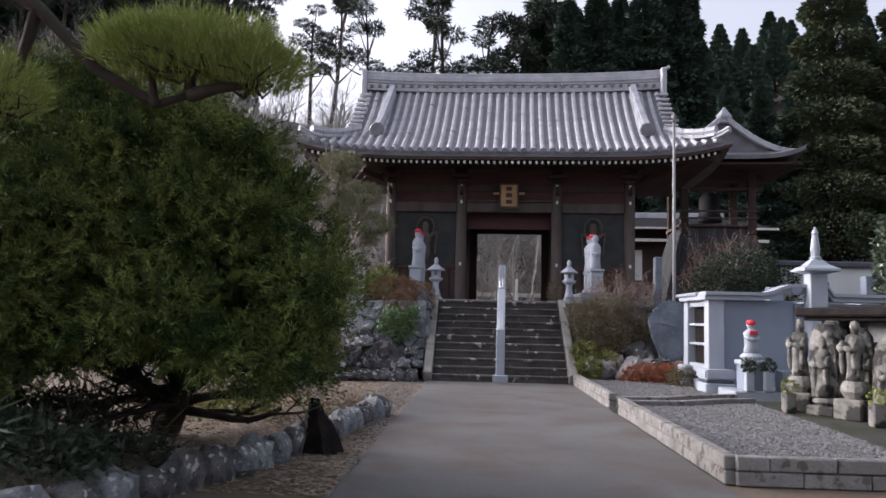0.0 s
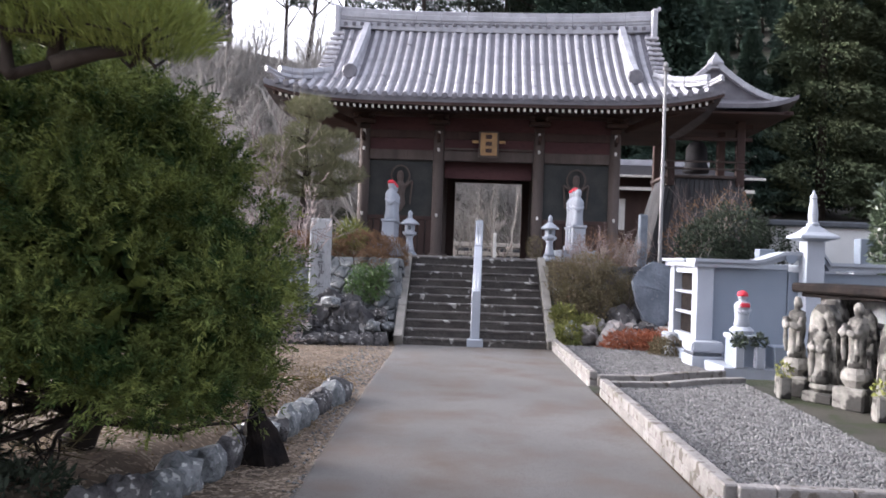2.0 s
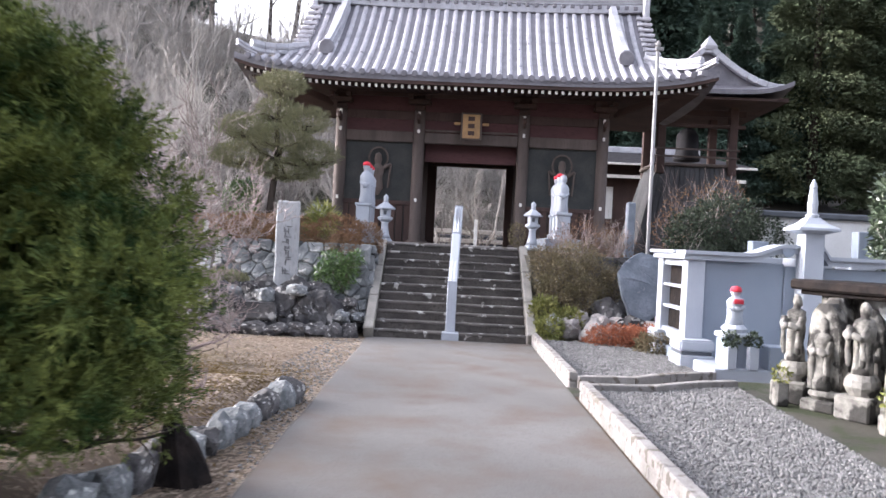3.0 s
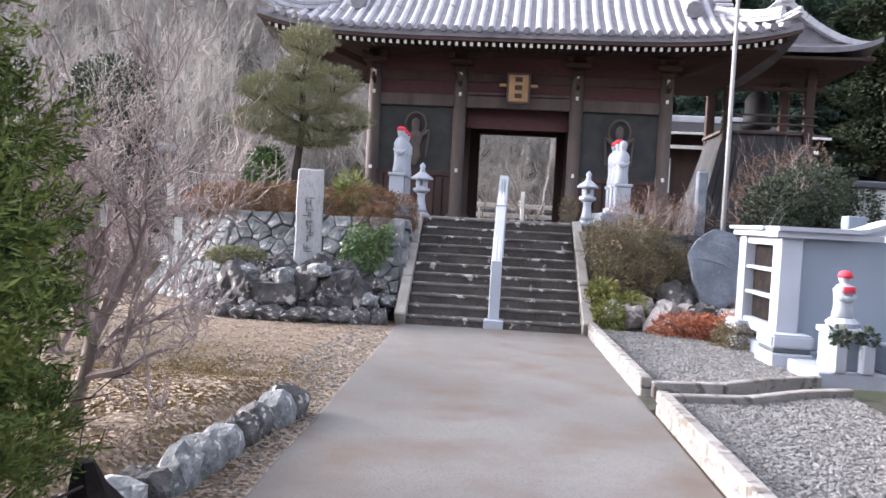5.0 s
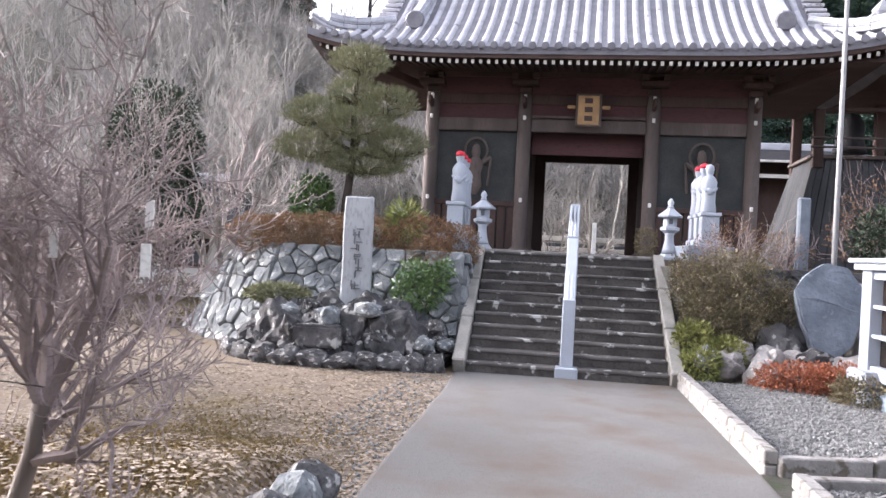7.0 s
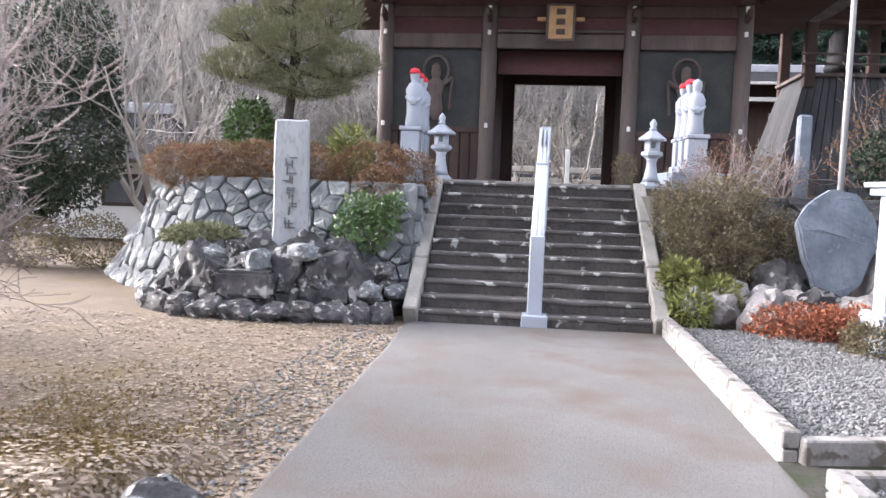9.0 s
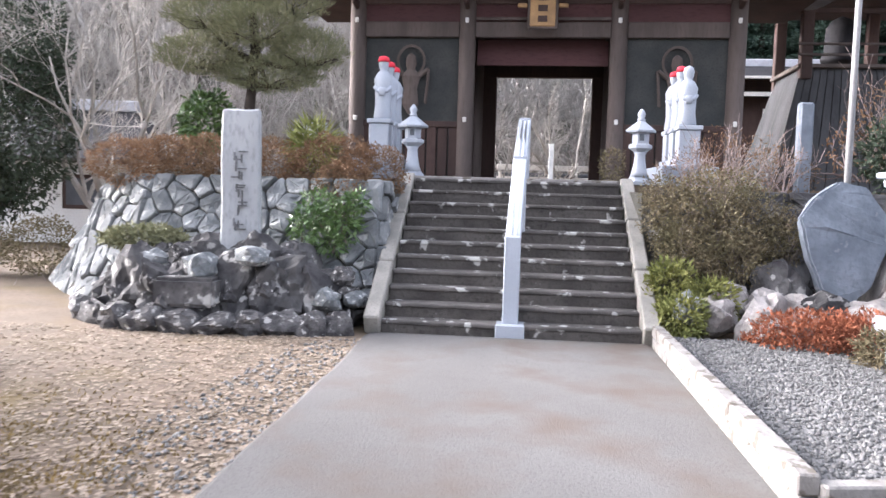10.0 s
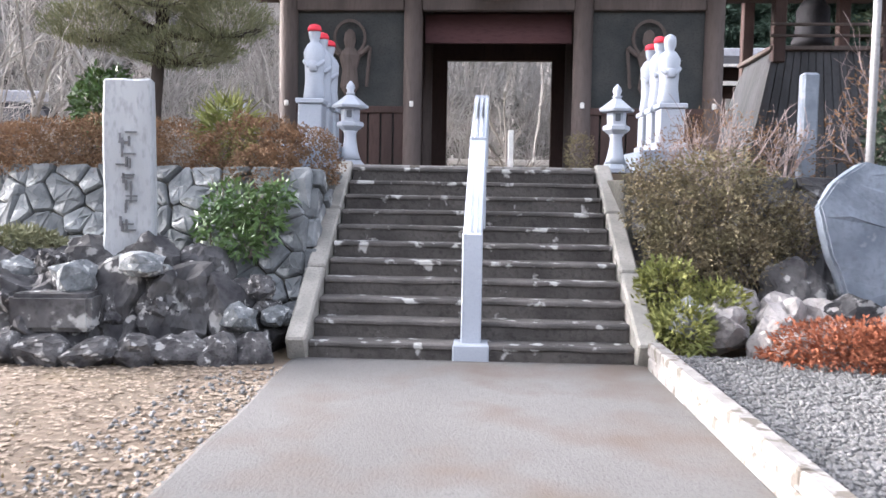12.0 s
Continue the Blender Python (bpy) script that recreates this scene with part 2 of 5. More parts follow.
def tube(points, radii, n=6):
    """A tapered tube along points, as vertices and faces."""
    verts, faces = [], []
    for i, p in enumerate(points):
        a, b = Vector(points[max(i - 1, 0)]), Vector(points[min(i + 1, len(points) - 1)])
        d = (b - a).normalized() if (b - a).length > 1e-6 else Vector((0, 0, 1))
        s = d.cross(Vector((0.31, 0.95, 0.12))).normalized()
        u = d.cross(s)
        for k in range(n):
            c = math.tau * k / n
            verts.append(Vector(p) + (s * math.cos(c) + u * math.sin(c)) * radii[i])
    for i in range(len(points) - 1):
        for k in range(n):
            k2 = (k + 1) % n
            faces.append((i * n + k, i * n + k2, (i + 1) * n + k2, (i + 1) * n + k))
    faces.append(tuple(range(n))[::-1])
    faces.append(tuple((len(points) - 1) * n + k for k in range(n)))
    return verts, faces


def merge(pieces):
    verts, faces = [], []
    for v, f in pieces:
        o = len(verts)
        verts += v
        faces += [tuple(i + o for i in g) for g in f]
    return verts, faces


def tube_mesh(name, points, radii, material, n=8):
    return raw_mesh(name, *tube(points, radii, n), material, True)


def rock_mesh(name, seed, material, rough=0.28, flat=0.0, sub=2):
    bm = bmesh.new()
    bmesh.ops.create_icosphere(bm, subdivisions=sub, radius=0.5)
    o = Vector((seed * 7.3, seed * 3.1, seed * 1.7))
    for v in bm.verts:
        d = v.co.normalized()
        k = 1 + rough * noise.noise(d * 1.6 + o) + rough * 0.5 * noise.noise(d * 3.7 + o)
        cube = max(abs(d.x), abs(d.y), abs(d.z))
        v.co = d * 0.5 * k * (1 - flat + flat / cube)
    if rough > 0.3:  # broken faces, then fine chipping
        rng = random.Random(seed)
        for c in range(16):
            n = Vector((rng.gauss(0, 1), rng.gauss(0, 1), rng.gauss(0, 1))).normalized()
            reach = max(v.co.dot(n) for v in bm.verts) * rng.uniform(0.68, 0.92)
            for v in bm.verts:
                over = v.co.dot(n) - reach
                if over > 0:
                    v.co -= n * over
        for v in bm.verts:
            v.co += v.co.normalized() * (0.035 * noise.noise(v.co * 7 + o) + 0.02 * noise.noise(v.co * 16 + o))
    return mesh_of(name, bm, material)


def leaves(rng, centres, normals, length, width, droop=0.0, jitter=0.7):
    """Small folded leaves at centres, leaning along normals: arrays of vertices and faces."""
    n = len(centres)
    d = normals + rng.normal(0, jitter, (n, 3))
    d[:, 2] -= droop
    d /= np.linalg.norm(d, axis=1)[:, None] + 1e-9
    s = np.cross(d, rng.normal(0, 1, (n, 3)))
    s /= np.linalg.norm(s, axis=1)[:, None] + 1e-9
    ln = length * rng.uniform(0.6, 1.3, (n, 1))
    wd = width * rng.uniform(0.7, 1.2, (n, 1))
    v = np.stack([centres, centres + d * ln * 0.45 + s * wd * 0.5, centres + d * ln, centres + d * ln * 0.45 - s * wd * 0.5], 1)
    return v.reshape(-1, 3), np.arange(4 * n).reshape(-1, 4)


def quick_mesh(name, verts, faces, material):
    me = bpy.data.meshes.new(name)
    verts, faces = np.asarray(verts, dtype=np.float32), np.asarray(faces, dtype=np.int32)
    k = faces.shape[1]
    me.vertices.add(len(verts))
    me.vertices.foreach_set("co", verts.ravel())
    me.loops.add(faces.size)
    me.loops.foreach_set("vertex_index", faces.ravel())
    me.polygons.add(len(faces))
    me.polygons.foreach_set("loop_start", np.arange(0, faces.size, k, dtype=np.int32))
    me.update(calc_edges=True)
    me.materials.append(material)
    return me


def blob_points(rng, blobs, count, shell=0.55):
    """Points in ellipsoids (x, y, z, rx, ry, rz) mostly near their skins, with ragged outlines, and the outward ways there."""
    vol = np.array([b[3] * b[4] + b[3] * b[5] + b[4] * b[5] for b in blobs])
    pick = rng.choice(len(blobs), count, p=vol / vol.sum())
    b = np.array(blobs)[pick]
    d = rng.normal(0, 1, (count, 3))
    d /= np.linalg.norm(d, axis=1)[:, None]
    lump = 1 + 0.10 * np.sin(d[:, 0] * 7 + pick) * np.sin(d[:, 1] * 6 + pick * 2) + 0.08 * np.sin(d[:, 2] * 11 + d[:, 0] * 9)
    r = (shell + (1 - shell) * rng.random(count) ** 0.5) * lump
    return b[:, :3] + d * b[:, 3:] * r[:, None], d


def branching(rng, start, way, length, radius, depth, spread=0.55, kids=3, up=0.15, out=None, segs=4, sides=5):
    """A limb with its twigs: a list of tubes."""
    out = [] if out is None else out
    p, d = Vector(start), Vector(way).normalized()
    pts, rad = [p.copy()], [radius]
    for i in range(segs):
        d = (d + Vector(rng.normal(0, 0.16, 3)) + Vector((0, 0, up * 0.3))).normalized()
        p = p + d * length / segs
        pts.append(p.copy())
        rad.append(max(0.0035, radius * (1 - 0.6 * (i + 1) / segs)))
    out.append(tube(pts, rad, sides if depth > 1 else 3))
    if depth > 0:
        for k in range(kids):
            i = int(rng.integers(1, segs + 1))
            w = (d + Vector(rng.normal(0, spread, 3)) + Vector((0, 0, up))).normalized()
            branching(rng, pts[i], w, length * rng.uniform(0.5, 0.8), rad[i] * 0.65, depth - 1, spread, kids, up, out, segs, sides)
    return out


# ---- ground ----
def land(x, y):
    """Height of the ground: level before the terrace, a wooded hill behind it, a mountain far off."""
    d = max(0.0, y - 17 - 0.12 * max(0.0, x))
    h = 13 * (1 - math.exp(-d / 34)) + 0.25 * d * (1 if y < 60 else 60 / y) * 0.25
    if y > 6 and x < -11:
        h += min(5.0, 0.22 * (-11 - x)) * min(1.0, (y - 6) / 10)
    side = min(1.0, max(0.0, (6 - x) / 10))
    h += 6.5 * (1 - math.exp(-d / 11)) * side * side * (3 - 2 * side)
    far = math.hypot(x - 75, y - 190)
    h += 50 * math.exp(-(far / 62) ** 2)
    h *= max(0.0, 1 - max(0, y - 300) / 200)
    return h + (0.5 * noise.noise(Vector((x * 0.09, y * 0.09, 0))) * min(1, d / 5))


def spaced(lo, hi, fine_lo, fine_hi, step):
    inner = list(np.arange(fine_lo, fine_hi + 1e-6, step))
    out, s = [], step
    v = fine_hi
    while v < hi:
        s *= 1.3
        v += s
        out.append(min(v, hi))
    low, s, v = [], step, fine_lo
    while v > lo:
        s *= 1.3
        v -= s
        low.append(max(v, lo))
    return low[::-1] + inner + out


gx, gy = spaced(-900, 900, -12, 14, 1.0), spaced(-900, 900, -24, 60, 1.5)
gv = [(x, y, land(x, y)) for y in gy for x in gx]
gf = [(j * len(gx) + i, j * len(gx) + i + 1, (j + 1) * len(gx) + i + 1, (j + 1) * len(gx) + i) for j in range(len(gy) - 1) for i in range(len(gx) - 1)]
ground = solo("ground", raw_mesh("ground", gv, gf, [M_soil, M_brush], True), None, "brown soil strewn with dry leaves, rising to a wooded hill", "ground", kind="structure")
for p in ground.data.polygons:
    if p.center.y > 15 or p.center.x < -15:
        p.material_index = 1


def bed_z(x, y):
    """Height of the soil heaped behind the edging stones of the planted bed."""
    def ease(v):
        v = np.clip(v, 0, 1)
        return v * v * (3 - 2 * v)
    edge = np.interp(y, [-16, -13.5, -11.4, -9.3, -7.2, -6.5], [-4.4, -3.4, -2.62, -2.2, -1.95, -1.86])
    return 0.2 * ease((edge - x) / 0.6) * ease((-4.8 - y) / 1.9) * ease((x + 9) / 1.5) * ease((y + 16) / 1.5)


bx, by = np.arange(-9, -1.75, 0.2), np.arange(-16, -4.6, 0.2)
bv = [(x, y, float(bed_z(x, y)) * (1 + 0.3 * noise.noise(Vector((x * 1.3, y * 1.3, 0)))) - 0.006) for y in by for x in bx]
bf = [(j * len(bx) + i, j * len(bx) + i + 1, (j + 1) * len(bx) + i + 1, (j + 1) * len(bx) + i) for j in range(len(by) - 1) for i in range(len(bx) - 1)]
solo("planted_bed", raw_mesh("planted_bed", bv, bf, [M_soil], True), None, "low mound of brown soil behind rough edging stones", "ground", kind="structure")

# concrete path, its edge slightly uneven
PATH_L, PATH_R = -1.66, 1.585
pv, n_p = [], 120
for i in range(n_p):
    y = -60 + 60.0 * i / (n_p - 1)
    pv += [(PATH_L + 0.05 * noise.noise(Vector((0, y * 0.8, 3))), y, 0.0), (PATH_L + 0.06 + 0.05 * noise.noise(Vector((0, y * 0.8, 3))), y, 0.022), (PATH_R, y, 0.022)]
pf = [q for i in range(n_p - 1) for q in ((3 * i, 3 * i + 1, 3 * i + 4, 3 * i + 3), (3 * i + 1, 3 * i + 2, 3 * i + 5, 3 * i + 4))]
solo("path", raw_mesh("path", pv, pf, M_path), None, "worn grey-brown concrete path leading to the steps", "path", kind="structure")

# ---- kerbs and gravel beds ----
G_Z = 0.13


def kerb_run(points, name, label, width=0.12, top=0.24, unit=0.9, courses=1):
    run = thing(name, label, "kerb", group="kerbs")
    for a, b in zip(points, points[1:]):
        a, b = Vector((*a, 0)), Vector((*b, 0))
        n = max(1, round((b - a).length / unit))
        for c in range(courses):
            for i in range(n):
                off = 0.5 / n if c % 2 else 0
                p, q = a.lerp(b, max(0, i / n - off)), a.lerp(b, min(1, (i + 1) / n - (off if i < n - 1 else 0)))
                z = top * (c + 0.5) / courses + 0.004 * random.random()
                d = (q - p).normalized() * 0.004
                bm = beam(p + d + Vector((0, 0, z)), q - d + Vector((0, 0, z)), width + 0.004 * random.random() - (0.012 if c < courses - 1 else 0), top / courses - 0.008, 0.012)
                part("kerb_block", bm, M_kerb, run)
    return run


kerb_run([(1.645, -0.15), (1.645, -5.0)], "kerb", "whitish stone kerb edging the gravel bed beside the steps", courses=2, top=0.26)
kerb_run([(1.7, -5.0), (2.5, -4.85), (3.2, -4.3), (3.9, -3.95)], "kerb", "curving pale stone kerb running to the memorial", unit=0.6, top=0.22)
kerb_run([(1.67, -5.72), (1.67, -11.05)], "kerb", "whitish stone kerb edging the long gravel bed", courses=2, top=0.26)
kerb_run([(1.7, -11.05), (9.0, -11.15)], "kerb", "block kerb closing the gravel bed at its near end", courses=2, top=0.26, unit=0.55)
kerb_run([(1.75, -5.66), (2.6, -5.5), (3.3, -5.0), (3.95, -4.72)], "kerb", "low curving kerb along the narrow drain", unit=0.6, top=0.22)


def bed(name, outline, label, count, seed, G_Z=G_Z):
    bm = bmesh.new()
    if G_Z > 0.1:
        bm.faces.new([bm.verts.new((x, y, G_Z)) for x, y in outline])
        solo(name, bm, M_gravel, label, "gravel", kind="structure")
    rng = np.random.default_rng(seed)
    xs, ys = [p[0] for p in outline], [p[1] for p in outline]
    verts, faces = [], []
    base = np.array([(0, 0, .55), (.5, 0, 0), (-.25, .45, 0), (-.25, -.45, 0), (0.1, 0.1, -0.3)])
    tri = np.array([(0, 1, 2), (0, 2, 3), (0, 3, 1), (4, 2, 1), (4, 3, 2), (4, 1, 3)])
    made = 0
    while made < count:
        x, y = rng.uniform(min(xs), max(xs)), rng.uniform(min(ys), max(ys))
        inside = False
        for (x1, y1), (x2, y2) in zip(outline, outline[1:] + outline[:1]):
            if (y1 > y) != (y2 > y) and x < (x2 - x1) * (y - y1) / (y2 - y1) + x1:
                inside = not inside
        if not inside:
            continue
        s, a = rng.uniform(0.025, 0.068), rng.uniform(0, 6.28)
        r = np.array([(math.cos(a), -math.sin(a), 0), (math.sin(a), math.cos(a), 0), (0, 0, 1)])
        verts.append(base * (s, s * rng.uniform(.6, 1), s * 0.6) @ r.T + (x, y, G_Z + 0.004))
        faces.append(tri + 5 * made)
        made += 1
    solo(name + "_stones", quick_mesh(name, np.concatenate(verts), np.concatenate(faces), M_pebble), None, "loose grey gravel stones", "gravel", kind="stuff")


bed("gravel_bed", [(1.70, -4.92), (2.5, -4.77), (3.2, -4.22), (3.8, -3.9), (3.8, -0.2), (1.70, -0.1)], "pale grey gravel bed before the rocks", 9000, 1)
bed("gravel_field", [(1.73, -10.97), (3.78, -11.0), (3.72, -9.5), (3.85, -7.2), (3.95, -4.75), (3.3, -4.93), (2.6, -5.42), (1.73, -5.6)], "grey gravel field before the old stone figures", 16000, 2)
bed("verge_gravel", [(-1.62, -12), (-2.05, -6.4), (-2.5, -4), (-2.3, -1), (-1.75, -0.3), (-1.62, -0.3)], "thin grey gravel verge along the path", 800, 3, 0.006)
bm = bmesh.new()
bm.faces.new([bm.verts.new((x, y, 0.05)) for x, y in [(1.56, -5.7), (2.6, -5.5), (3.3, -5.0), (4.4, -4.7), (4.4, -3.95), (3.9, -3.95), (3.2, -4.3), (2.5, -4.85), (1.56, -5.0)]])
solo("drain", bm, M_wet, "damp dark drain between the two kerbs", "drain", kind="structure")
bm = box(3.7, -10.97, 0.0, 12, -4.2, G_Z - 0.006)
solo("stone_figure_plot", bm, M_wet, "damp dark earth plot of the stone figures", "ground", kind="structure")

# ---- terrace, retaining walls and steps ----
TOP = 1.87
bm = bmesh.new()
front = [(-6.4, 3.3), (-6.0, 2.6), (-5.1, 1.9), (-1.75, 1.5), (-1.6, 3.0), (1.6, 3.0), (1.7, 1.9), (14, 1.9)]
foot = [(-7.5, 3.3), (-6.6, 2.1), (-5.3, 1.1), (-1.75, 0.75), (-1.6, 2.9), (1.6, 2.9), (1.75, 1.5), (14, 1.5)]
back = [(14, 24), (-6.4, 24)]
tv = [bm.verts.new((x, y, TOP - 0.12)) for x, y in front] + [bm.verts.new((x, y, TOP - 0.12)) for x, y in back]
bm.faces.new(tv)
lv = [bm.verts.new((x, y, -0.1)) for x, y in foot] + [bm.verts.new((x, y, -0.1)) for x, y in back]
for i in range(len(tv)):
    j = (i + 1) % len(tv)
    bm.faces.new((lv[i], lv[j], tv[j], tv[i]))
solo("terrace", bm, M_mortar, "earth terrace behind the dry stone retaining walls", "terrace", kind="structure")
bm = box(-6.0, 3.3, TOP - 0.2, 13, 20, TOP - 0.02)
solo("terrace_floor", bm, M_soil, "bare earth forecourt of the gate", "ground", kind="structure")

STONES = [rock_mesh("stone_%d" % i, i + 1, M_rock, 0.30, 0.7) for i in range(8)]
DARKS = [rock_mesh("rock_%d" % i, i + 21, M_rock_dark, 0.42, 0.55, 4) for i in range(8)]
PALES = [rock_mesh("pale_rock_%d" % i, i + 41, M_rock_pale, 0.42, 0.3, 3) for i in range(4)]


def cell(points, k, w, h):
    """The corner points of the patch of a w by h face that lies nearest to point k."""
    poly = [Vector((0, 0)), Vector((w, 0)), Vector((w, h)), Vector((0, h))]
    p = points[k]
    for q in points:
        if q is p or (q - p).length > 1.5:
            continue
        mid, d = (p + q) / 2, q - p
        out = []
        for a, b in zip(poly, poly[1:] + poly[:1]):
            sa, sb = (a - mid).dot(d), (b - mid).dot(d)
            if sa <= 0:
                out.append(a)
            if (sa < 0 < sb) or (sb < 0 < sa):
                out.append(a.lerp(b, sa / (sa - sb)))
        poly = out
    return poly


def stone_wall(line_top, line_foot, name, label, seed, sizes, material=None):
    """Rough-faced stones fitted together on the sloping face between two lines."""
    rng = random.Random(seed)
    wall = thing(name, label, "stone wall", kind="structure")
    for (t0, t1), (f0, f1), size in zip(zip(line_top, line_top[1:]), zip(line_foot, line_foot[1:]), sizes):
        T0, T1, F0, F1 = (Vector(v) for v in ((*t0, TOP - 0.06), (*t1, TOP - 0.06), (*f0, 0), (*f1, 0)))
        w, h = ((T1 - T0).length + (F1 - F0).length) / 2, ((T0 - F0).length + (T1 - F1).length) / 2
        nrm = (T1 - T0 + F1 - F0).cross(T0 - F0 + T1 - F1).normalized()
        pts = []
        for k in range(900):
            q = Vector((rng.uniform(0.04, w - 0.04), rng.uniform(0.04, h - 0.04)))
            if all((q - p).length > size * rng.uniform(0.55, 1.05) for p in pts):
                pts.append(q)
        for k in range(len(pts)):
            poly = cell(pts, k, w, h)
            if len(poly) < 3:
                continue
            c = sum(poly, Vector((0, 0))) / len(poly)
            cut = []
            for a, b in zip(poly, poly[1:] + poly[:1]):  # corners knocked off
                if (b - a).length > 0.06:
                    cut += [a.lerp(b, 0.1), a.lerp(b, 0.9)]
            if len(cut) < 4:
                continue

            def at(q, out):
                a, b = q.x / w, q.y / h
                return F0.lerp(F1, a).lerp(T0.lerp(T1, a), b) + nrm * out
            proud = rng.uniform(0.02, 0.075)
            slant = Vector((rng.uniform(-.16, .16), rng.uniform(-.16, .16)))
            rings = [[at(c + (q - c) * f - (q - c).normalized() * 0.009, o + rng.uniform(-e, e) + (q - c).dot(slant) * (o > 0)) for q in cut] for f, o, e in ((1.0, -0.12, 0), (0.99, proud * 0.5, 0.008), (0.88, proud, 0.008), (0.45, proud * 1.05, 0.016))]
            centre = at(c, proud * 1.2)
            n = len(cut)
            verts = [v - centre for ring in rings for v in ring] + [Vector()]
            faces = [(m * n + i, m * n + (i + 1) % n, (m + 1) * n + (i + 1) % n, (m + 1) * n + i) for m in range(3) for i in range(n)]
            faces += [(3 * n + i, 3 * n + (i + 1) % n, 4 * n) for i in range(n)]
            part("stone", raw_mesh("stone", verts, faces, material or M_rock), None, wall, at=Matrix.Translation(centre))
    return wall


STEPS = 11
stair = thing("stone_stair", "broad flight of dark weathered stone steps spotted with lichen", "stairs", kind="structure")
RUN = 3.07 / STEPS
for i in range(STEPS):
    z = TOP * (i + 1) / STEPS
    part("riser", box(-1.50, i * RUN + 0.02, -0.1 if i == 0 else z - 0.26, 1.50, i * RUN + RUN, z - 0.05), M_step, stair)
    bm = box(-1.50, i * RUN, z - 0.05, 1.50, i * RUN + RUN + 0.03 if i < STEPS - 1 else 3.5, z)
    bmesh.ops.subdivide_edges(bm, edges=[e for e in bm.edges if e.calc_length() > 2], cuts=26)
    bmesh.ops.bevel(bm, geom=[e for e in bm.edges if abs(e.verts[0].co.y - i * RUN) < 1e-4 and abs(e.verts[1].co.y - i * RUN) < 1e-4 and abs(e.verts[0].co.z - e.verts[1].co.z) < 1e-4], offset=0.012, segments=1, affect="EDGES")
    for v in bm.verts:
        if v.co.y < i * RUN + 0.05:
            v.co.y += 0.014 * noise.noise(Vector((v.co.x * 2.3, i * 3.7, 0)))
            v.co.z += 0.010 * noise.noise(Vector((v.co.x * 1.9, i * 5.1, 4)))
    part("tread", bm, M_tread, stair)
for sx in (-1, 1):
    for k in range(3):
        a, b = k / 3 + 0.003, (k + 1) / 3 - 0.003
        p, q = Vector((sx * 1.6, -0.08, 0.10)), Vector((sx * 1.63, 3.1, TOP - 0.02))
        part("side_coping", beam(p.lerp(q, a), p.lerp(q, b), 0.19, 0.26, 0.02), M_coping, stair, "greyish slanting coping slab")
part("landing_edge", box(-1.72, 3.0, TOP - 0.09, 1.72, 3.45, TOP + 0.04, 0.012), M_kerb, stair, "pale stone landing edge")
bm = box(-1.9, 3.45, TOP - 0.1, 2.6, 7.2, TOP + 0.004)
solo("landing", bm, M_path, "grey stone paving before the gate", "paving", kind="structure")

stone_wall(front[:4], foot[:4], "retaining_wall", "dry stone retaining wall of grey field stones", 5, (0.55, 0.40, 0.29))
stone_wall([(-1.72, 1.5), (-1.72, 2.9)], [(-1.72, 0.75), (-1.72, 0.75)], "retaining_wall", "stone wall flank beside the stair", 6, (0.36,))
stone_wall([(1.78, 1.9), (9.5, 1.9)], [(1.8, 1.5), (9.5, 1.5)], "retaining_wall", "dark retaining wall of rough stones", 7, (0.42,), M_rock_dark)


def handrail():
    rail = thing("handrail", "pale granite posts with steel handrail up the middle of the steps", "handrail")
    rail.matrix_world = Matrix.Identity(4)

    def ground_at(y):
        return 0.0 if y < 0 else min(TOP, (math.floor(y / RUN) + 1) * TOP / STEPS)
    tops = []
    for x, y, h, w in ((0.0, 0.2, 1.12, 0.19), (0.05, 1.72, 0.95, 0.19), (0.10, 3.33, 0.91, 0.18)):
        g = ground_at(y)
        part("post", box(x - w / 2, y - w / 2, 0.15 if y < 1 else g - 0.02, x + w / 2, y + w / 2, (1.19 if y < 1 else g + h + 0.05), 0.012), M_granite, rail)
        tops.append(Vector((x, y, (1.14 if y < 1 else g + h))))
    part("footing", box(-0.17, -0.02, 0.0, 0.17, 0.42, 0.17, 0.012), M_granite, rail)
    for a, b in zip(tops, tops[1:]):
        part("sloping_beam", beam(a + Vector((0, 0.06, -0.06)), b + Vector((0, -0.06, -0.06)), 0.18, 0.18, 0.012), M_granite, rail)
        for sx in (-0.03, 0.03):
            part("steel_rail", tube_mesh("steel_rail", [a + Vector((sx, 0.05, 0.035)), b + Vector((sx, -0.02, 0.035))], [0.02, 0.02], M_steel), None, rail, "shiny steel tube")
    return rail


handrail()

# ---- the gate ----
GATE = pose(0.39, 7.0, 0, 0, 0, -2.5)
gate = thing("temple_gate", "dark timber temple gate with a grey tiled hip-and-gable roof", "temple gate", GATE)
EAVE, RIDGE_W, HALF, VERGE, V0, V1 = 6.28, 9.15, 6.3, 4.95, -1.8, 5.8
COLS = (-3.68, -1.47, 1.47, 3.68)


def rise(d):
    s = max(0.0, d) / 3.8
    return EAVE + (RIDGE_W - EAVE) * (0.62 * s + 0.38 * s * s)


def lift(u, v):
    e = max(abs(u) / HALF, 0) ** 5 * 0.42
    f = (abs(v - 2) / 3.8) ** 3
    return e * f


def roof_z(u, v):
    d = min(v - V0, V1 - v)
    if abs(u) > VERGE:
        d = min(d, HALF - abs(u))
    return rise(d) + lift(u, v)


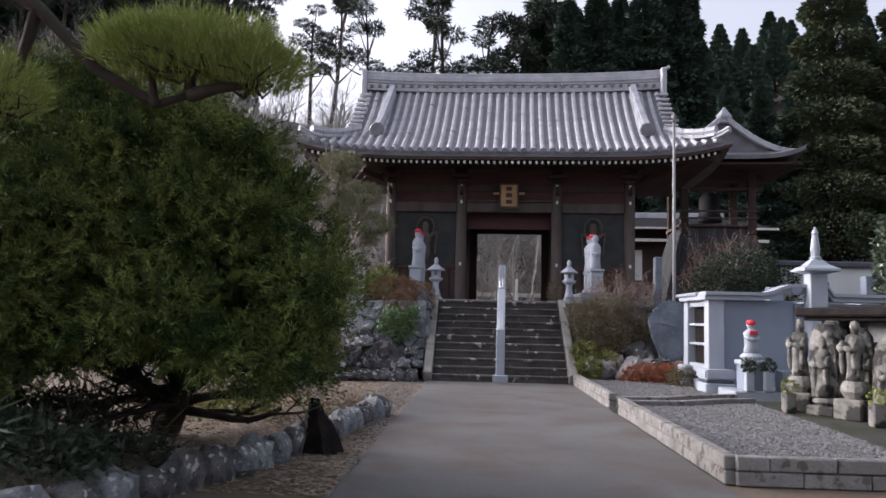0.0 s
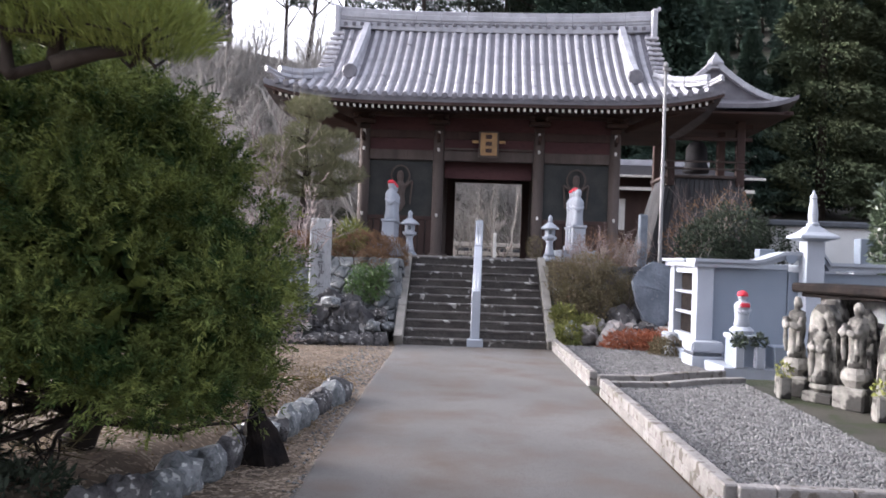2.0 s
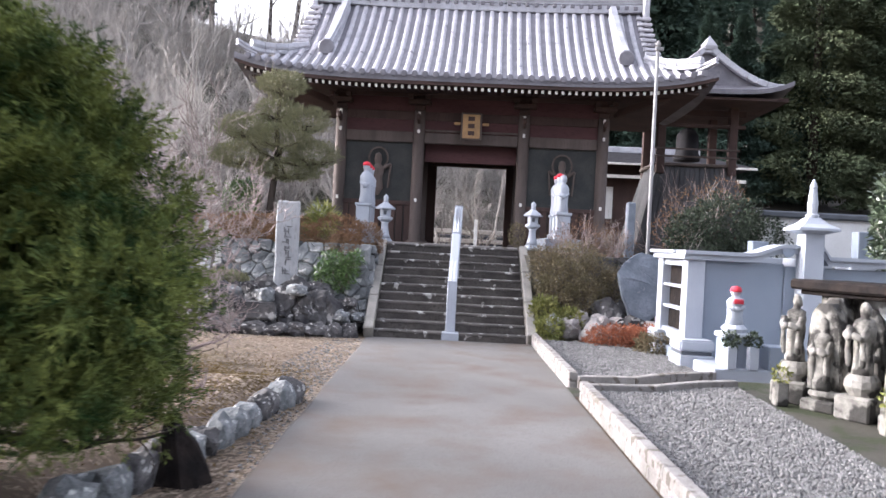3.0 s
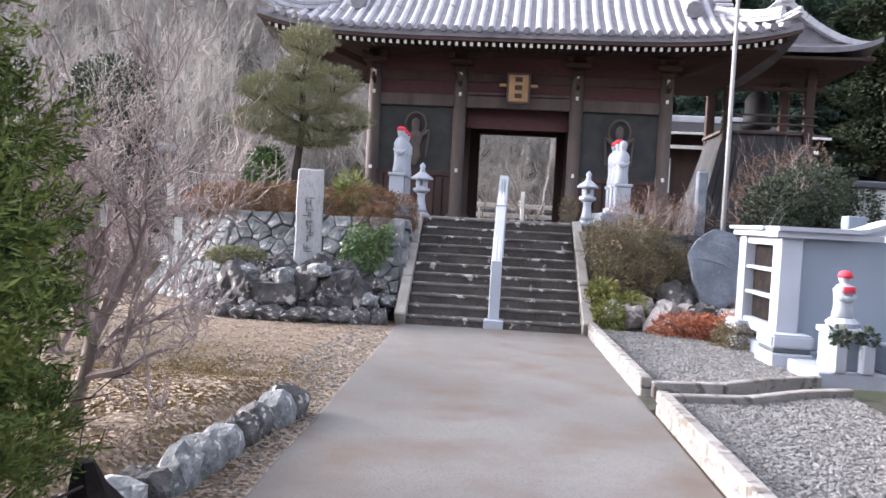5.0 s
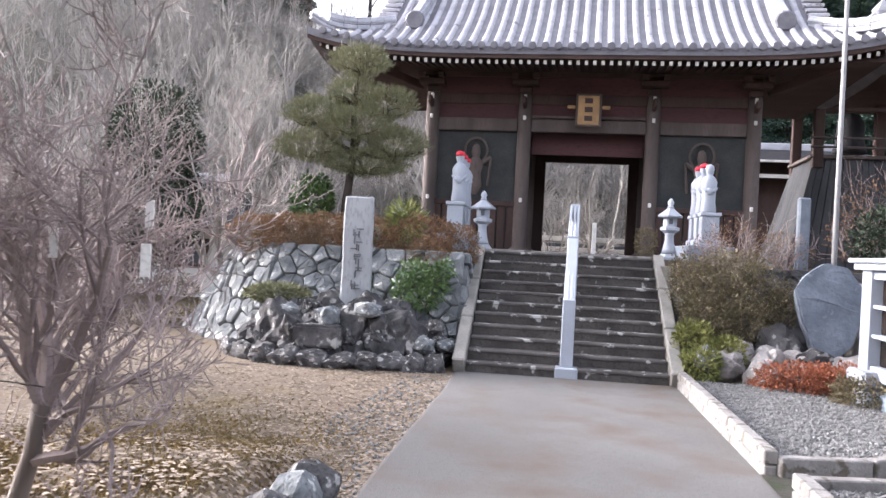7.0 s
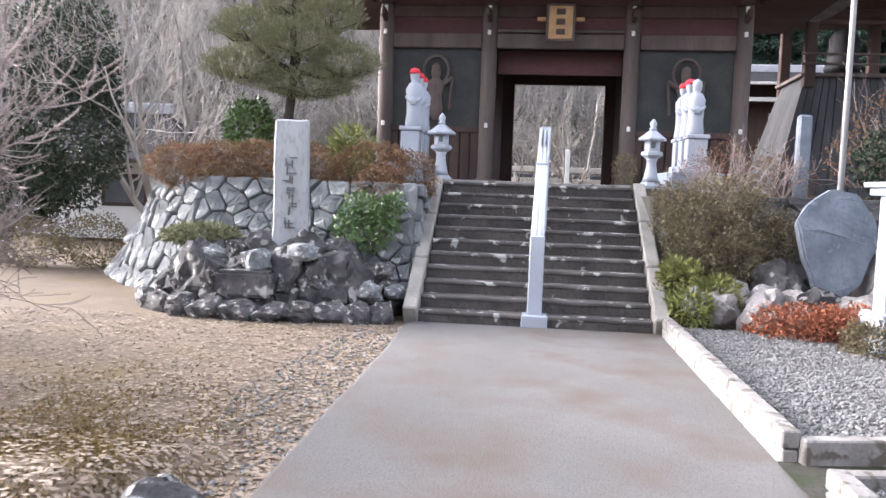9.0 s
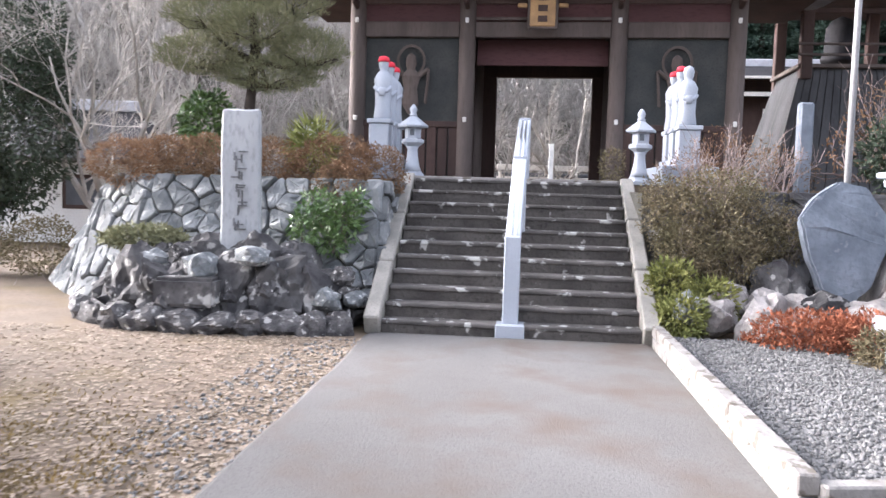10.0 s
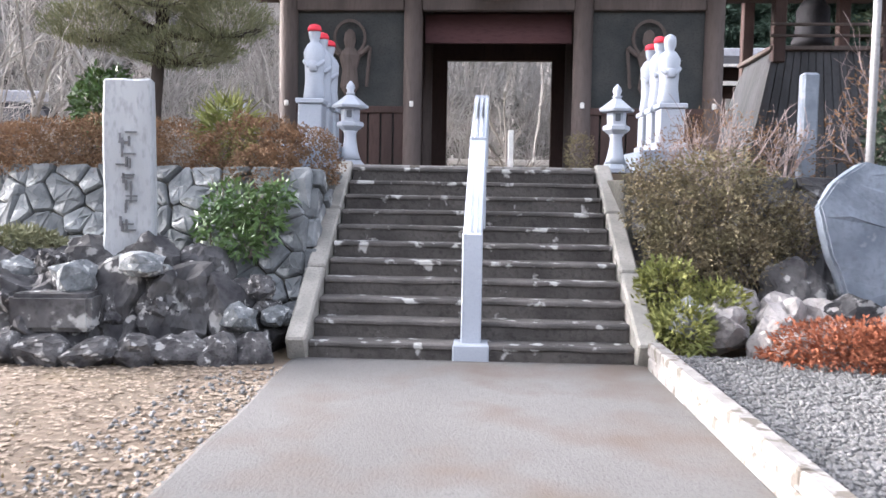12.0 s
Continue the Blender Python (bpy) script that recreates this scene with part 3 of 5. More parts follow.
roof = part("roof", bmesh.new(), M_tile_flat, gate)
us = [-HALF + 2 * HALF * i / 90 for i in range(91)]
us = sorted(us + [-VERGE - 0.005, -VERGE + 0.005, VERGE - 0.005, VERGE + 0.005])
vs = [V0 + (V1 - V0) * i / 48 for i in range(49)]
rv = [(u, v, roof_z(u, v)) for v in vs for u in us] + [(u, v, roof_z(u, v) - 0.16) for v in vs for u in us]
nu, nv = len(us), len(vs)
rf = []
for j in range(nv - 1):
    for i in range(nu - 1):
        a = j * nu + i
        rf += [(a, a + 1, a + nu + 1, a + nu), tuple(nu * nv + k for k in (a, a + nu, a + nu + 1, a + 1))]
for i in range(nu - 1):
    for j in (0, nv - 1):
        a = j * nu + i
        rf.append((a, a + nu * nv, a + 1 + nu * nv, a + 1))
for j in range(nv - 1):
    for i in (0, nu - 1):
        a = j * nu + i
        rf.append((a, a + nu, a + nu + nu * nv, a + nu * nv))
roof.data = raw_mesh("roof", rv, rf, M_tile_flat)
part("eave_board", raw_mesh("eave_board", [(u, V0 + dv, roof_z(u, V0) - dz) for u in us for dv, dz in ((0.03, 0.05), (0.03, 0.24), (0.16, 0.24), (0.16, 0.05))],
     [(4 * i + k, 4 * i + 4 + k, 4 * i + 4 + (k + 1) % 4, 4 * i + (k + 1) % 4) for i in range(nu - 1) for k in range(4)], M_wood), None, gate)

# rows of round tiles, each a stepped half tube with a round end
STEP_U = 0.275
n_row = int(2 * (HALF - 0.1) / STEP_U)
for i in range(n_row + 1):
    u = -n_row * STEP_U / 2 + i * STEP_U
    v_top = 1.9 if abs(u) < VERGE else V0 + (HALF - abs(u))
    if v_top - V0 < 0.15:
        continue
    n = max(2, round((v_top - V0) / 0.3))
    verts, faces = [], []
    for k in range(n):
        va, vb = V0 - 0.05 + (v_top - V0 + 0.05) * k / n, V0 - 0.05 + (v_top - V0 + 0.05) * (k + 1) / n
        o = len(verts)
        for vv, r in ((va, 0.078), (vb, 0.068)):
            z = roof_z(u, max(vv, V0)) - 0.005
            verts += [(u + r * math.cos(math.pi * c / 6), vv, z + r * 1.05 * math.sin(math.pi * c / 6)) for c in range(7)]
        faces += [(o + c, o + c + 1, o + c + 8, o + c + 7) for c in range(6)] + [tuple(range(o + 6, o - 1, -1))]
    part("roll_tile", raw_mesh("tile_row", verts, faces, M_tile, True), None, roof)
    bm = lathe([(0.085, 0), (0.085, 0.03), (0.06, 0.035)], 10)
    bmesh.ops.transform(bm, matrix=pose(u, V0 - 0.04, roof_z(u, V0) + 0.015, 90, 0, 0), verts=bm.verts)
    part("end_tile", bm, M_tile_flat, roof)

# ridges
def ridge_line(points, w, h, name="ridge"):
    for a, b in zip(points, points[1:]):
        a, b = Vector(a), Vector(b)
        for k, (ww, z) in enumerate(((w, 0.0), (w * 0.8, h * 0.4), (w, h * 0.55), (w * 0.7, h * 0.8))):
            bm = beam(a + Vector((0, 0, z + h * 0.12)), b + Vector((0, 0, z + h * 0.12)), ww, h * (0.4 if k == 0 else 0.3), 0.015)
            part(name, bm, M_ridge, roof)


ridge_line([(-4.95 + 9.9 * i / 12, 2.0, RIDGE_W - 0.06 + 0.12 * abs(i / 6 - 1) ** 3) for i in range(13)], 0.36, 0.58, "main_ridge")
for i in range(36):
    part("ridge_crest", box(-4.8 + i * 0.27, 1.78, RIDGE_W + 0.06, -4.68 + i * 0.27, 1.83, RIDGE_W + 0.17, 0.012), M_tile_flat, roof)
for s in (-1, 1):
    part("ridge_end_tile", box(s * 4.92, 1.7, RIDGE_W - 0.25, s * 5.12, 2.3, RIDGE_W + 0.72, 0.05), M_ridge, roof)
    part("ridge_horn", beam((s * 4.95, 2, RIDGE_W + 0.66), (s * 5.25, 2, RIDGE_W + 0.8), 0.16, 0.1, 0.02), M_ridge, roof)
    for front_side in (-1, 1):
        f = (lambda v: v) if front_side < 0 else (lambda v: 4 - v)
        ridge_line([(s * (4.02 + 0.1 * k / 6), f(1.75 - 2.25 * k / 6), roof_z(4, 1.75 - 2.25 * k / 6) + 0.02) for k in range(7)], 0.26, 0.36, "descending_ridge")
        ridge_line([(s * (4.7 + 1.25 * k / 5), f(-0.2 - 1.25 * k / 5), roof_z(4.95 + 1.0 * k / 5, -0.45 - 1.0 * k / 5) + 0.05 + 0.10 * (k / 5) ** 3) for k in range(6)], 0.22, 0.26, "hip_ridge")
        ridge_line([(s * (5.85 + 0.4 * k / 3), f(-1.35 - 0.4 * k / 3), roof_z(5.85 + 0.4 * k / 3, -1.35 - 0.4 * k / 3) + 0.03 + 0.06 * k) for k in range(4)], 0.16, 0.15, "hip_tip")
        bm = lathe([(0.20, 0), (0.24, 0.05), (0.2, 0.1), (0.08, 0.12)], 10)
        bmesh.ops.transform(bm, matrix=pose(s * 4.12, f(-0.62), roof_z(4, -0.55) + 0.2, 90 * -front_side * -1, 0, 0), verts=bm.verts)
        part("demon_tile", bm, M_tile_flat, roof, "dark end tile")
    for k in range(9):
        v = 1.7 - 1.9 * k / 8
        part("verge_tile", box(s * 4.72, v - 0.12, roof_z(4.9, v) + 0.02, s * 5.14, v + 0.1, roof_z(4.9, v) + 0.11, 0.02), M_tile, roof)
    bm = bmesh.new()
    bm.faces.new([bm.verts.new((s * 4.6, v, z)) for v, z in ((-0.1, rise(1.3)), (4.1, rise(1.3)), (2, RIDGE_W))])
    part("gable_board", bm, M_wood, gate)

# rafters with white ends, in two tiers
bm = box(-0.035, 0, -0.045, 0.035, 1.9, 0.045)
for f in bm.faces:
    if f.normal.y < -0.9:
        f.material_index = 1
rafter = mesh_of("rafter", bm, [M_wood, M_paint])
for i in range(68):
    u = -5.85 + 11.7 * i / 67
    part("rafter", rafter, None, gate, "dark rafter with a white painted end", at=Matrix.Translation((u, V0 + 0.13, roof_z(u, V0) - 0.30)) @ pose(0, 0, 0, 7, 0, 0))
part("soffit", box(-5.9, V0 + 0.35, EAVE - 0.17, 5.9, V1 - 0.35, EAVE - 0.10), M_wood, gate)
for s in (-1, 1):
    part("hip_rafter", beam((s * 4.0, 0.2, EAVE - 0.5), (s * 6.05, -1.55, roof_z(6.05, -1.55) - 0.26), 0.16, 0.2, 0.015), M_wood, gate)

# columns, beams and brackets
for r, v in enumerate((0.0, 2.0, 4.0)):
    for u in COLS:
        prof = [(0.25, TOP - 0.02), (0.25, TOP + 0.06), (0.2, TOP + 0.12), (0.165, TOP + 0.13), (0.165, 5.45), (0.15, 5.62)]
        bm = lathe(prof, 18)
        bmesh.ops.translate(bm, vec=(u, v, 0), verts=bm.verts)
        col = part("column", bm, M_wood_grey, gate, "weathered round timber column", True)
        if r == 0:
            for k, z in enumerate((5.38, 4.98, 3.05)):
                part("white_fitting", box(u - 0.035, v - 0.19, z, u + 0.035, v - 0.15, z + (0.2 if k == 0 else 0.1), 0.012), M_paint, col, "chalky white beam-end fitting")
        for k, (w, z0, z1) in enumerate(((0.30, 5.62, 5.76), (0.62, 5.78, 5.90), (0.24, 5.92, 6.02))):
            part("bracket", box(u - w / 2, v - 0.13 - 0.22 * (k == 1), z0, u + w / 2, v + 0.13, z1, 0.02), M_wood, gate)
        if r == 0:
            for du in (-0.24, 0.24):
                part("bracket_block", box(u + du - 0.07, v - 0.5, 5.9, u + du + 0.07, v - 0.3, 6.02, 0.015), M_wood, gate)
            part("carved_nosing", beam((u, v - 0.15, 5.32), (u, v - 0.48, 5.40), 0.1, 0.2, 0.03), M_wood, gate)
for v in (0.0, 2.0, 4.0):
    for a, b in zip(COLS, COLS[1:]):
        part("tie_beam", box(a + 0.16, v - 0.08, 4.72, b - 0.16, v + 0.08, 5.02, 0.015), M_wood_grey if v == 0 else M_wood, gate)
        part("head_beam", box(a + 0.15, v - 0.07, 5.36, b - 0.15, v + 0.07, 5.60, 0.015), M_wood, gate)
        part("frieze_board", box(a + 0.14, v - 0.03, 5.0, b - 0.14, v + 0.03, 5.38), M_wood_red, gate)
    part("wall_plate", box(-3.9, v - 0.1, 6.0, 3.9, v + 0.1, 6.16, 0.015), M_wood, gate)
    part("upper_board", box(-3.8, v - 0.02, 5.58, 3.8, v + 0.02, 6.02), M_wood_red, gate)
part("pale_moulding", box(-1.3, -0.13, 5.04, 1.3, -0.085, 5.10, 0.01), M_wood_grey, gate)
part("dark_transom", box(-1.3, 0.4, 4.25, 1.3, 0.5, 4.75), M_wood_red, gate)
for s in (-1, 1):
    a, b = sorted((s * COLS[2], s * COLS[3]))
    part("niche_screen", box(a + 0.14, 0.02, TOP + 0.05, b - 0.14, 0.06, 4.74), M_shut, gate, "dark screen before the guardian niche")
    for k in range(9):
        u = a + 0.22 + (b - a - 0.44) * k / 8
        part("board", box(u - 0.1, -0.04, TOP + 0.05, u + 0.09, 0.015, 2.95, 0.006), M_wood, gate)
    part("rail_board", box(a + 0.14, -0.07, 2.95, b - 0.14, 0.03, 3.07, 0.01), M_wood, gate)
    for v in (0.0, 2.0):
        w0, w1 = sorted((s * 1.47, s * 1.50))
        part("side_wall", box(w0, v + 0.16, TOP, w1, v + 1.84, 5.0), M_wood, gate)
        part("end_wall", box(s * 3.66 - 0.02, v + 0.16, TOP, s * 3.66 + 0.02, v + 1.84, 5.4), M_wood, gate)
    w0, w1 = sorted((s * 1.12, s * 1.47))
    part("door_jamb", box(w0, 3.4, TOP, w1, 3.55, 4.75, 0.015), M_wood, gate)
    w0, w1 = sorted((s * 1.47, s * 3.68))
    part("back_wall", box(w0, 3.9, TOP, w1, 3.96, 5.0), M_wood, gate)
part("door_lintel", box(-1.47, 3.38, 4.42, 1.47, 3.56, 5.2, 0.015), M_wood, gate)
part("gate_floor", box(-3.8, -0.3, TOP - 0.1, 3.8, 4.4, TOP + 0.012), M_coping, gate)
part("ceiling_board", box(-3.8, 0.0, 5.25, 3.8, 4.0, 5.3), M_wood, gate)
plaque = part("name_board", box(-0.24, -0.45, 4.86, 0.24, -0.38, 5.52, 0.015), M_gold, gate, "gilt framed name board, faded")
part("board_frame", box(-0.29, -0.43, 4.81, 0.29, -0.36, 5.57, 0.02), M_wood_grey, plaque)
for k in range(3):
    part("carved_sign", box(-0.09, -0.457, 5.34 - 0.2 * k, 0.09, -0.447, 5.46 - 0.2 * k, 0.004), M_wood, plaque)
for s in (-1, 1):
    part("board_bracket", box(s * 0.3, -0.42, 5.22, s * 0.48, -0.36, 5.3, 0.015), M_gold, plaque)

# guardian figures in relief behind the screens, plain shapes
for s in (-1, 1):
    c = s * 2.58
    bm = bmesh.new()
    pts = [Vector((0.27 * math.cos(t), 0, 4.25 + 0.3 * math.sin(t))) for t in [math.tau * i / 20 for i in range(21)]]
    for a, b in zip(pts, pts[1:]):
        beam(a, b, 0.04, 0.05, 0, bm)
    own = lathe([(0.05, 3.2), (0.17, 3.4), (0.13, 3.7), (0.2, 3.95), (0.08, 4.08), (0.11, 4.2), (0.09, 4.34), (0.02, 4.4)], 12)
    joined(bm, own, Matrix.Diagonal((1, 0.35, 1, 1)))
    for side in (-1, 1):
        beam((side * 0.17, 0, 3.95), (side * 0.36, 0, 4.1), 0.08, 0.08, 0.02, bm)
        beam((side * 0.36, 0, 4.1), (side * 0.3, 0, 3.4), 0.05, 0.06, 0.02, bm)
    m = GATE @ pose(c, -0.06, 0)
    solo("guardian_statue", bm, M_wood_grey, "greyish guardian figure within the dark gate niche", "statue", m, "guardian figures")


# ---- lanterns and figures on the landing ----
def stone_lantern(at, label):
    lan = thing("stone_lantern", label, "stone lantern", at, "lanterns by the stair head")
    part("base", lathe([(0.2, 0), (0.2, 0.05), (0.14, 0.12)], 6), M_granite, lan)
    part("shaft", lathe([(0.145, 0.12), (0.115, 0.2), (0.085, 0.36), (0.08, 0.46), (0.1, 0.5)], 14), M_granite, lan, smooth=True)
    part("platform", lathe([(0.1, 0.5), (0.18, 0.56), (0.18, 0.61), (0.12, 0.63)], 6), M_granite, lan)
    fire = part("fire_box", lathe([(0.125, 0.63), (0.13, 0.8)], 6), M_granite, lan)
    for k in range(3):
        # dark plate on the solid box paints the shade inside an opening
        part("opening", box(-0.035, -0.118, 0.67, 0.035, -0.108, 0.77, 0.004), M_dark_granite, fire, at=pose(0, 0, 0, 0, 0, 120 * k))
    part("roof", lathe([(0.235, 0.80), (0.245, 0.83), (0.19, 0.87), (0.11, 0.93), (0.06, 0.97)], 6, turn=0.2), M_granite, lan)
    part("finial", lathe([(0.05, 0.97), (0.065, 1.0), (0.04, 1.02), (0.062, 1.07), (0.05, 1.11), (0.012, 1.16)], 12), M_granite, lan, smooth=True)
    return lan


stone_lantern(pose(-1.65, 3.52, TOP), "pale stone lantern with a broad cap beside the stair head")
stone_lantern(pose(1.88, 3.52, TOP), "pale stone lantern with a broad cap, a bush beside it")


def figure_bm(h=0.85, cap=True):
    bm = lathe([(0.13, 0), (0.15, 0.03), (0.125, 0.2), (0.135, 0.42), (0.15, 0.54), (0.10, 0.62), (0.055, 0.655), (0.075, 0.70), (0.085, 0.76), (0.07, 0.82), (0.02, 0.85)], 14)
    bmesh.ops.scale(bm, vec=(1, 0.8, h / 0.85), verts=bm.verts)
    box(-0.06, -0.14, 0.36 * h, 0.06, -0.06, 0.5 * h, 0.02, bm)
    for s in (-1, 1):
        beam((s * 0.14, -0.02, 0.52 * h), (s * 0.05, -0.13, 0.42 * h), 0.06, 0.06, 0.02, bm)
    if cap:
        own = lathe([(0.092, 0.0), (0.096, 0.03), (0.075, 0.08), (0.015, 0.1)], 14)
        for f in own.faces:
            f.material_index = 1
        n0 = len(bm.faces)
        joined(bm, own, Matrix.Translation((0, 0, 0.905 * h)))
        bm.faces.ensure_lookup_table()
        for f in bm.faces[n0:]:
            f.material_index = 1
    return bm


FIG = mesh_of("figure", figure_bm(1.0), [M_granite, M_red], True)
FIG_PLAIN = mesh_of("figure_plain", figure_bm(0.92, False), [M_granite, M_red], True)
for s, x in ((-1, -2.2), (1, 2.62)):
    base = thing("statue_plinth", "long pale granite plinth carrying small figures", "plinth", pose(x, 3.7, TOP))
    part("slab", box(-0.42, -0.35, -0.02, 0.42, 1.7, 0.3, 0.015), M_granite_blue, base)
    for k, dy in enumerate((0.0, 0.58, 1.16)):
        part("pedestal", box(-0.2, dy - 0.2, 0.3, 0.2, dy + 0.2, 0.42, 0.012), M_granite, base)
        part("pedestal_block", box(-0.16, dy - 0.16, 0.42, 0.16, dy + 0.16, 0.86, 0.012), M_granite, base)
        part("pedestal_cap", box(-0.19, dy - 0.19, 0.86, 0.19, dy + 0.19, 0.93, 0.012), M_granite, base)
        capped = not (s > 0 and k == 0)
        solo("small_statue", FIG if capped else FIG_PLAIN, None, "pale stone figure with a red cap on its pedestal" if capped else "pale stone figure, bareheaded, on its pedestal",
             "statue", pose(x - 0.03 * s, 3.7 + dy, TOP + 0.93), "figures before the gate")

# ---- stele and its rocks ----
stele = thing("inscribed_stele", "tall weathered grey stone stele with carved signs, standing on rocks", "stele", pose(-3.39, 0.55, 0.80, 0, 0, 8))
bm = box(-0.235, -0.1, 0, 0.235, 0.1, 1.82, 0.02)
bmesh.ops.subdivide_edges(bm, edges=bm.edges[:], cuts=4, use_grid_fill=True)
for v in bm.verts:
    v.co.x *= 1.02 - 0.02 * v.co.z
    v.co += Vector((noise.noise(v.co * 3), noise.noise(v.co * 3 + Vector((5, 0, 0))), noise.noise(v.co * 4) if v.co.z > 1.7 else 0)) * 0.022
part("slab", bm, M_stele, stele)
rg = random.Random(4)
for k in range(5):
    z = 1.26 - 0.21 * k
    for j in range(5):
        a, b = rg.uniform(-0.07, 0.05), rg.uniform(-0.08, 0.07)
        bm = box(a - (0.055 if j % 2 else 0.01), -0.125, z + b - (0.008 if j % 2 else 0.05), a + (0.055 if j % 2 else 0.01), -0.108, z + b + (0.008 if j % 2 else 0.05))
        part("carved_stroke", bm, M_ink, stele)

rr = random.Random(11)


def rock(x, y, z, sx, sy, sz, meshes, label, group="", turn=None, name="rock"):
    m = pose(x, y, z, rr.uniform(-12, 12), rr.uniform(-12, 12), rr.uniform(0, 360) if turn is None else turn) @ Matrix.Diagonal((sx, sy, sz, 1))
    return solo(name, rr.choice(meshes), None, label, "rock", m, group)


for x, y, z, sx, sy, sz in ((-4.55, .25, .35, .8, .7, .9), (-4.0, .05, .3, .95, .7, .7), (-3.4, .1, .35, .85, .75, .95), (-2.85, .2, .33, .8, .8, .95), (-2.45, .25, .25, .7, .6, .75),
                            (-4.3, .55, .62, .7, .6, .6), (-3.75, .45, .62, .7, .6, .7), (-3.2, .5, .68, .75, .7, .65), (-2.75, .6, .6, .6, .6, .6), (-5.0, .55, .25, .6, .6, .6), (-3.55, -.02, .16, .9, .5, .5),
                            (-2.1, .35, .16, .6, .6, .45), (-4.8, .2, .15, .6, .5, .45), (-3.05, -.05, .2, .5, .4, .5)):
    rock(x, y + 0.14, z, sx * 1.15, sy * 1.1, sz * 1.15, DARKS, "dark craggy rock streaked with pale lichen", "rockery round the stele")
for k in range(34):
    a = rr.uniform(0, 1)
    rock(-5.0 + 3.2 * a, rr.uniform(-0.12, 0.75), rr.uniform(0.12, 0.3) + (0.3 + 0.35 * math.sin(math.pi * a)) * rr.uniform(0.3, 1), rr.uniform(.18, .42), rr.uniform(.18, .36), rr.uniform(.16, .34), DARKS if k % 3 else STONES, "broken grey rock wedged among larger ones", "rockery round the stele")
EDGE = [rock_mesh("edge_stone_%d" % i, i + 61, M_rock_dark, 0.34, 0.55, 3) for i in range(6)]
arc = [(-5.5, 0.6), (-5.2, 0.1), (-4.8, -0.2), (-4.4, -0.36), (-3.98, -0.43), (-3.55, -0.45), (-3.15, -0.42), (-2.78, -0.36), (-2.42, -0.28), (-2.1, -0.2), (-1.82, -0.14)]
for (x, y), (x2, y2) in zip(arc, arc[1:]):
    rock((x + x2) / 2, (y + y2) / 2, 0.1, math.hypot(x2 - x, y2 - y) * 1.25, 0.34 * rr.uniform(.8, 1.2), 0.32 * rr.uniform(.8, 1.2), EDGE, "rounded dark edging stone half sunk in soil", "edging of the rockery", math.degrees(math.atan2(y2 - y, x2 - x)), "edging_stone")
curve = [(-1.86, -6.55), (-1.95, -7.2), (-2.05, -7.9), (-2.12, -8.6), (-2.2, -9.3), (-2.32, -10), (-2.45, -10.7), (-2.62, -11.4), (-2.85, -12.1), (-3.1, -12.8), (-3.4, -13.5), (-3.7, -14.2), (-4.0, -15), (-4.4, -16)]
for (xa, ya), (xb, yb) in zip(curve, curve[1:]):
    for k in range(2):
        x, y, x2, y2 = xa + (xb - xa) * k / 2, ya + (yb - ya) * k / 2, xa + (xb - xa) * (k + 1) / 2, ya + (yb - ya) * (k + 1) / 2
        rock((x + x2) / 2 + rr.uniform(-.03, .03), (y + y2) / 2, 0.1, 0.4, 0.3 * rr.uniform(.8, 1.2), 0.34 * rr.uniform(.8, 1.2), EDGE if rr.random() < 0.6 else STONES, "rough edging stone of the planted bed", "edging of the bed",
             math.degrees(math.atan2(y2 - y, x2 - x)), "edging_stone")
bm = box(-0.36, -0.2, 0, 0.36, 0.2, 0.34, 0.04, None, 2)
box(-0.28, -0.13, 0.335, 0.28, 0.13, 0.346, 0.0, bm)
solo("stone_basin", bm, M_rock_dark, "dark hewn stone basin at the rockery's foot", "stone basin", pose(-3.75, -0.2, 0.27, 0, 0, 4))
bm = bmesh.new()
bmesh.ops.create_cone(bm, segments=6, radius1=0.27, radius2=0.05, depth=0.55, cap_ends=True)
bmesh.ops.subdivide_edges(bm, edges=bm.edges[:], cuts=3, use_grid_fill=True)
for v in bm.verts:
    v.co += v.co.normalized() * 0.06 * noise.noise(v.co * 5)
# colour of black stone, also used as painted shade in the memorial's side
M_black = mat("black_stone_and_shade", (0.010, 0.009, 0.009), (0.022, 0.017, 0.015), 5, 0.8, 0.8, 14, sheen=0.05)
solo("pointed_stone", bm, M_black, "pointed black-brown stone on the bed's edge", "rock", pose(-2.12, -9.95, 0.27, 8, -8, 20))

sign = thing("signboard", "small pale framed notice board on posts behind the hedge", "signboard", pose(-3.2, 3.4, TOP - 0.02))
part("board", box(-0.2, -0.012, 0.62, 0.2, 0.012, 0.86, 0.003), M_stele, sign)
for x0, z0, x1, z1 in ((-0.23, 0.86, 0.23, 0.9), (-0.23, 0.58, 0.23, 0.62)):
    part("frame_rail", box(x0, -0.02, z0, x1, 0.02, z1, 0.004), M_wood_grey, sign)
for x0 in (-0.23, 0.2):
    part("post", box(x0, -0.018, 0, x0 + 0.03, 0.018, 0.575, 0.004), M_wood_grey, sign)

# ---- rocks, slate slab and bushes beside the steps ----
bm = bmesh.new()
outline = [(-.56, .22), (-.40, .52), (-.12, .72), (.22, .66), (.50, .36), (.52, .0), (.36, -.5), (.1, -.78), (-.18, -.7), (-.42, -.25)]
fr = [bm.verts.new((x, -0.1, z)) for x, z in outline]
bk = [bm.verts.new((x * 0.97, 0.1, z * 0.98)) for x, z in outline]
bm.faces.new(fr)
bm.faces.new(bk[::-1])
for i in range(len(fr)):
    j = (i + 1) % len(fr)
    bm.faces.new((fr[j], fr[i], bk[i], bk[j]))
